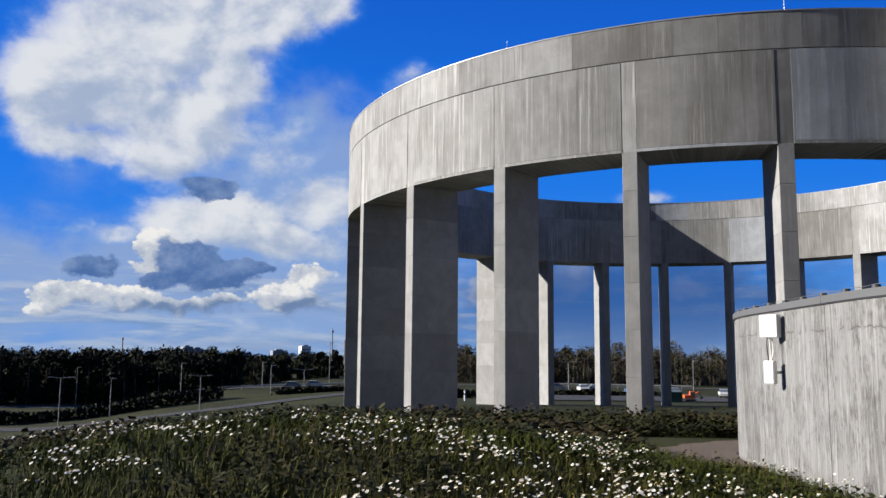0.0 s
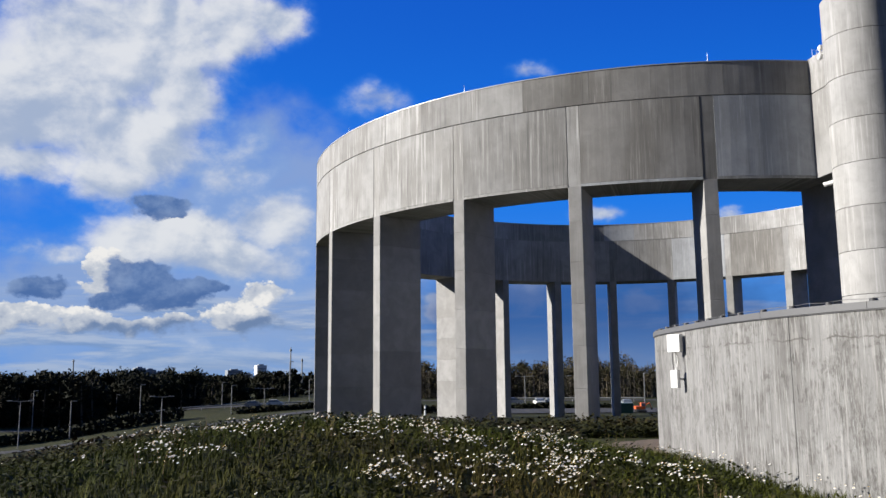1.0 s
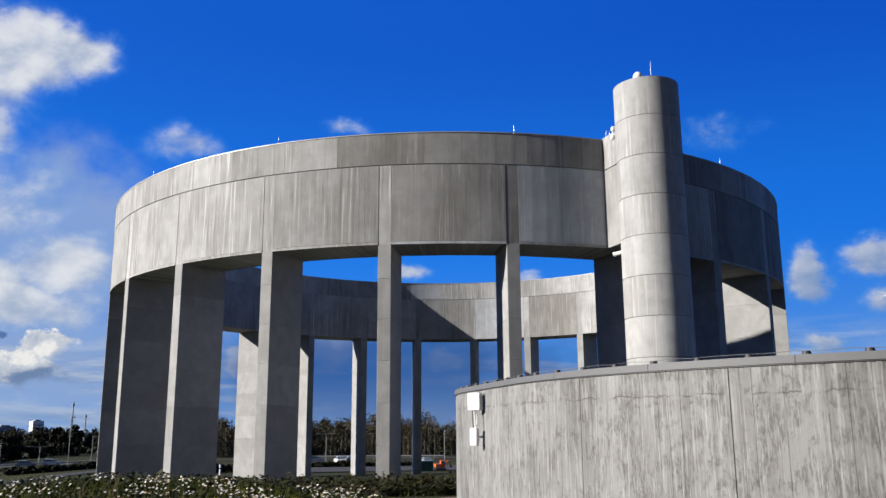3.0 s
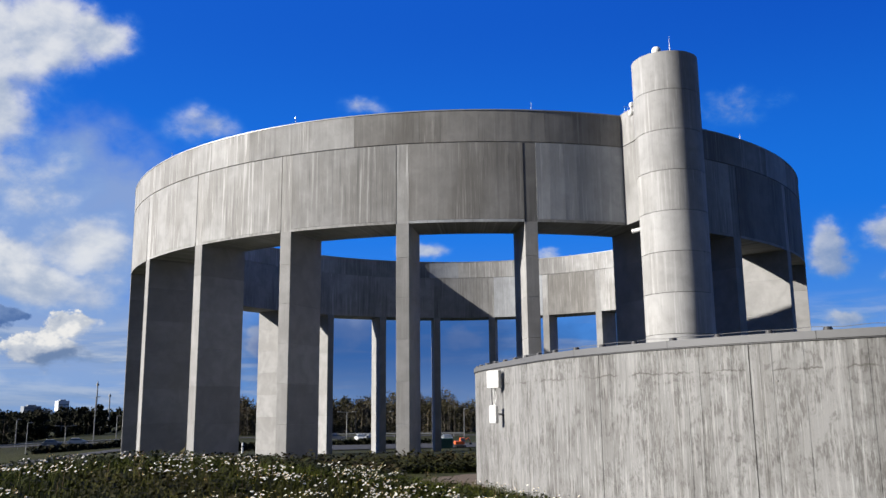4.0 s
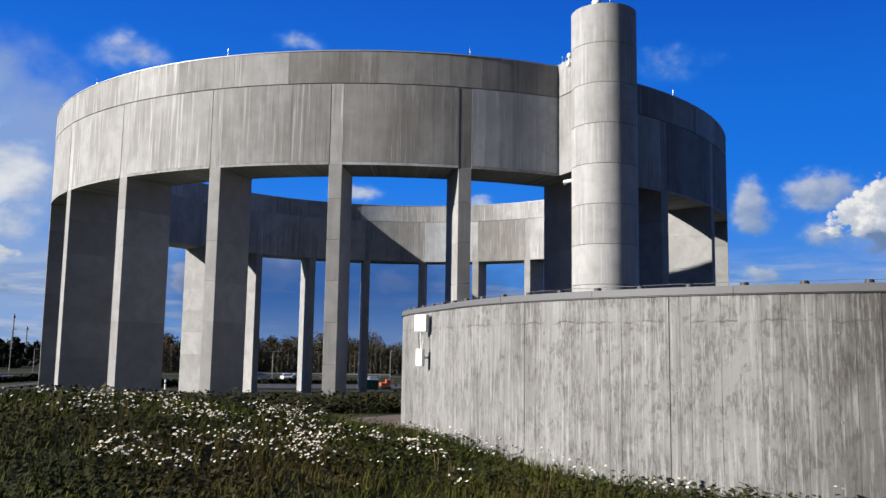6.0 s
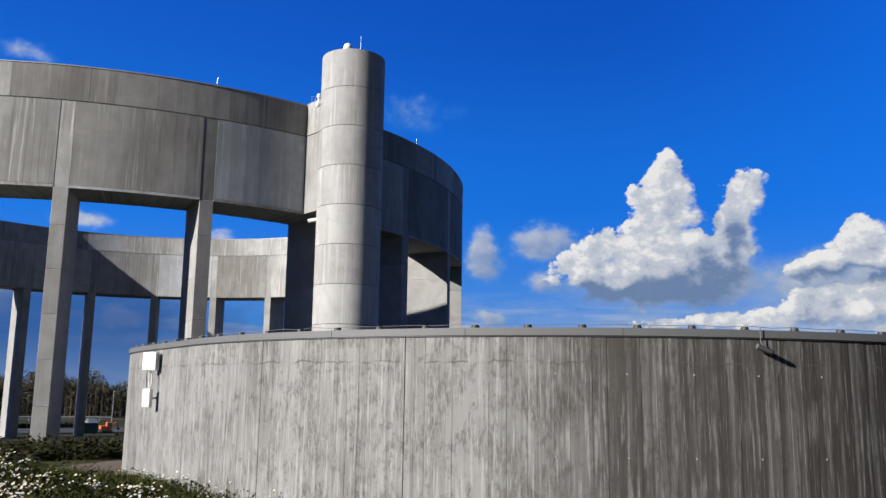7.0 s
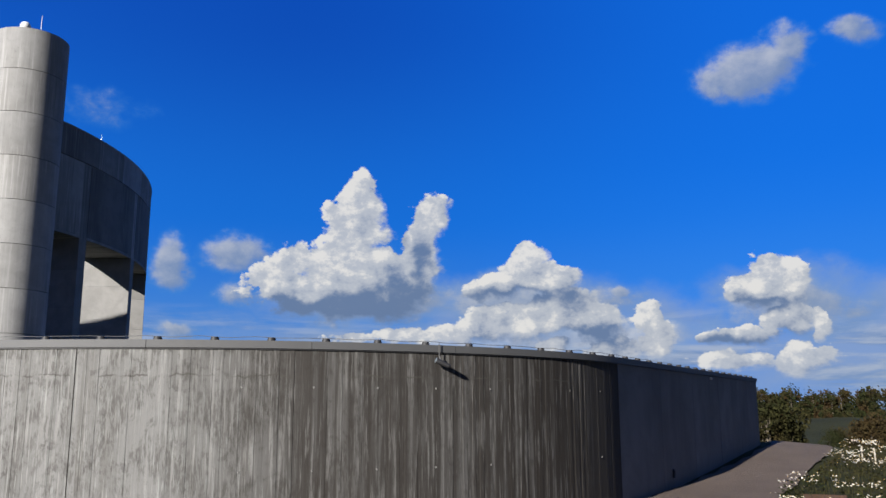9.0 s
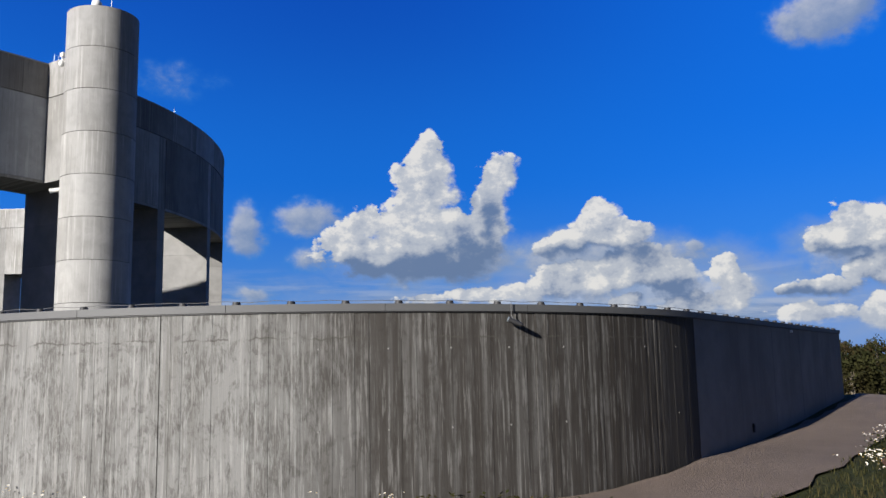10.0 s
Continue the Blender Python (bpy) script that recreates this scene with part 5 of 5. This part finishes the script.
def car(paint):
    e = empty("parked_car", (0, 0, 0), label=f"small {paint} car standing on the asphalt", category="car", group="cars by the tower")
    bm = bmesh.new()
    prof = [(-2.1, 0.35), (-2.15, 0.75), (-1.9, 0.95), (-1.1, 1.0), (1.1, 1.0), (1.9, 0.85), (2.1, 0.6), (2.1, 0.35)]
    sides = [[bm.verts.new((x, y, z)) for x, z in prof] for y in (-0.86, 0.86)]
    k = len(prof)
    bm.faces.new(sides[0][::-1]), bm.faces.new(sides[1])
    for i in range(k):
        bm.faces.new((sides[0][i], sides[0][(i + 1) % k], sides[1][(i + 1) % k], sides[1][i]))
    bmesh.ops.recalc_face_normals(bm, faces=bm.faces)
    part("body", bm, PAINTS[paint], e)
    bm = bmesh.new()
    prof = [(-1.75, 1.0), (-1.35, 1.42), (0.35, 1.45), (1.05, 1.0)]
    sides = [[bm.verts.new((x, y * (0.9 if z > 1.2 else 1), z)) for x, z in prof] for y in (-0.8, 0.8)]
    bm.faces.new(sides[0][::-1]), bm.faces.new(sides[1])
    for i in range(4):
        bm.faces.new((sides[0][i], sides[0][(i + 1) % 4], sides[1][(i + 1) % 4], sides[1][i]))
    bmesh.ops.recalc_face_normals(bm, faces=bm.faces)
    part("windows", bm, GLASS, e, "dark glass")
    part("roof", box(bmesh.new(), -1.3, 0.32, -0.7, 0.7, 1.44, 1.49, 0.02), PAINTS[paint], e)
    for x in (-1.35, 1.3):
        for y in (-0.8, 0.8):
            w = part("wheel", tube(bmesh.new(), (x, y - 0.1, 0.31), (x, y + 0.1, 0.31), 0.31, sides=16), TYRE, e)
            part("rim", tube(bmesh.new(), (x, y - 0.11, 0.31), (x, y + 0.11, 0.31), 0.19, sides=12), STEEL, w)
    return e


def build_cars():
    made = {}
    for t, d, paint, turn in ((-8.0, 206, "white", 5), (4.6, 182, "grey", 20), (6.3, 178, "white", 95), (7.0, 179, "grey", 95), (9.4, 172, "blue", 100),
                              (-12.6, 207, "grey", 12), (-11.2, 208, "white", 8), (15.0, 165, "white", 80), (3.9, 185, "red", 15),
                              (12.0, 168, "grey", 90)):
        x, y = polar(t, d)
        m = pose(x, y, float(lie(x, y)) + 0.14, 0, 0, turn)
        if paint not in made:
            made[paint] = car(paint)
            made[paint].matrix_basis = m
        else:
            copy_thing(made[paint], m)


build_cars()
ORANGE = plain("orange machine paint", (0.585, 0.1014, 0.0156), 0.4)
GREEN = plain("green container paint", (0.012, 0.06, 0.045), 0.6)


def build_machines():
    x, y = polar(12.9, 147)
    z = float(lie(x, y)) + 0.15
    e = empty("excavator", (x, y, z), label="small orange excavator parked behind the tower", category="excavator")
    for sg in (-1, 1):
        bm = box(bmesh.new(), -1.2, 1.2, sg * 0.75 - 0.2, sg * 0.75 + 0.2, 0.0, 0.5, 0.12)
        part("track", bm, TYRE, e)
    part("slew_body", box(bmesh.new(), -1.3, 0.6, -0.85, 0.85, 0.6, 1.35, 0.1), ORANGE, e)
    cab = part("cab", box(bmesh.new(), -0.1, 1.0, -0.8, 0.1, 0.62, 2.1, 0.08), ORANGE, e)
    part("window", box(bmesh.new(), 0.0, 1.015, -0.83, 0.0, 1.25, 1.95, 0.03), GLASS, cab)
    part("boom", tube(bmesh.new(), (0.5, 0.35, 1.1), (2.1, 0.35, 2.0), 0.14, 0.11, 8), ORANGE, e)
    part("dipper", tube(bmesh.new(), (2.1, 0.35, 2.0), (2.6, 0.35, 0.9), 0.1, 0.08, 8), ORANGE, e)
    part("bucket", box(bmesh.new(), 2.3, 2.8, 0.1, 0.6, 0.5, 0.95, 0.08), TYRE, e)
    e.scale = (0.75, 0.75, 0.75)
    x, y = polar(11.95, 128)
    c = empty("container", (x, y, float(lie(x, y))), label="dark green steel container behind a column", category="container")
    part("container_body", box(bmesh.new(), -0.95, 0.95, -0.8, 0.8, 0.1, 1.45, 0.03), GREEN, c)
    for i in range(6):
        part("side_rib", box(bmesh.new(), -0.86 + 0.32 * i, -0.76 + 0.32 * i, -0.84, -0.79, 0.2, 1.38), GREEN, c)
    part("container_lid", box(bmesh.new(), -1.0, 1.0, -0.85, 0.85, 1.46, 1.53, 0.02), GREEN, c)
    x, y = polar(-1.3, 120)
    b = empty("bollard", (x, y, float(lie(x, y)) - 0.1), label="white traffic marker post beyond the columns", category="marker post")
    part("post", tube(bmesh.new(), (0, 0, 0), (0, 0, 1.5), 0.14, 0.12, 10), WHITE, b)
    part("band", tube(bmesh.new(), (0, 0, 0.9), (0, 0, 1.1), 0.15, 0.15, 10), BLACK, b)


build_machines()

# ---- far town ----
TOWN = {"pale": plain("pale render", (0.62, 0.62, 0.62), 0.8), "grey": plain("grey render", (0.17, 0.19, 0.22), 0.8)}


def build_town():
    for t, d, w, h, tone in ((-20.6, 1500, 14, 17, "grey"), (-19.75, 1500, 16, 24, "grey"), (-19.1, 1500, 16, 21, "grey"), (-18.5, 1500, 11, 17, "grey"),
                             (-16.5, 1500, 42, 15, "grey"), (-13.9, 1500, 26, 19, "grey"), (-12.2, 1500, 17, 27, "pale"), (-13.0, 1500, 12, 13, "pale"),
                             (-21.4, 1500, 12, 12, "grey")):
        x, y = polar(t, d)
        z = float(lie(x, y))
        e = empty("tower_block", (x, y, z), label=f"far {tone} tower block on the horizon", category="building", group="far town")
        part("wall", box(bmesh.new(), -w / 2, w / 2, -8, 8, 0, h, 0.1), TOWN[tone], e)
        part("roof", box(bmesh.new(), -w / 4, w / 4, -4, 4, h, h + 2.0, 0.1), TOWN["grey"], e)
        for k in range(int(h // 6)):
            part("window_row", box(bmesh.new(), -w / 2 + 1, w / 2 - 1, -8.1, -7.9, 5 + 5 * k, 6.6 + 5 * k), GLASS, e)
        e.rotation_euler = (0, 0, radians(-t + 18))
    first = None
    for t, d, h in ((-23.6, 900, 28), (-9.5, 520, 21), (-10.25, 300, 17)):
        x, y = polar(t, d)
        e = empty("radio_mast", (x, y, float(lie(x, y))), label="thin tall mast rising over the far trees", category="mast")
        part("mast_pole", tube(bmesh.new(), (0, 0, 0), (0, 0, h), 0.0009 * d, 0.0006 * d, 8), LAMPGREY, e)
        part("mast_head", tube(bmesh.new(), (0, 0, h * 0.92), (0, 0, h * 0.96), 0.0015 * d, 0.0015 * d, 8), LAMPGREY, e)


build_town()
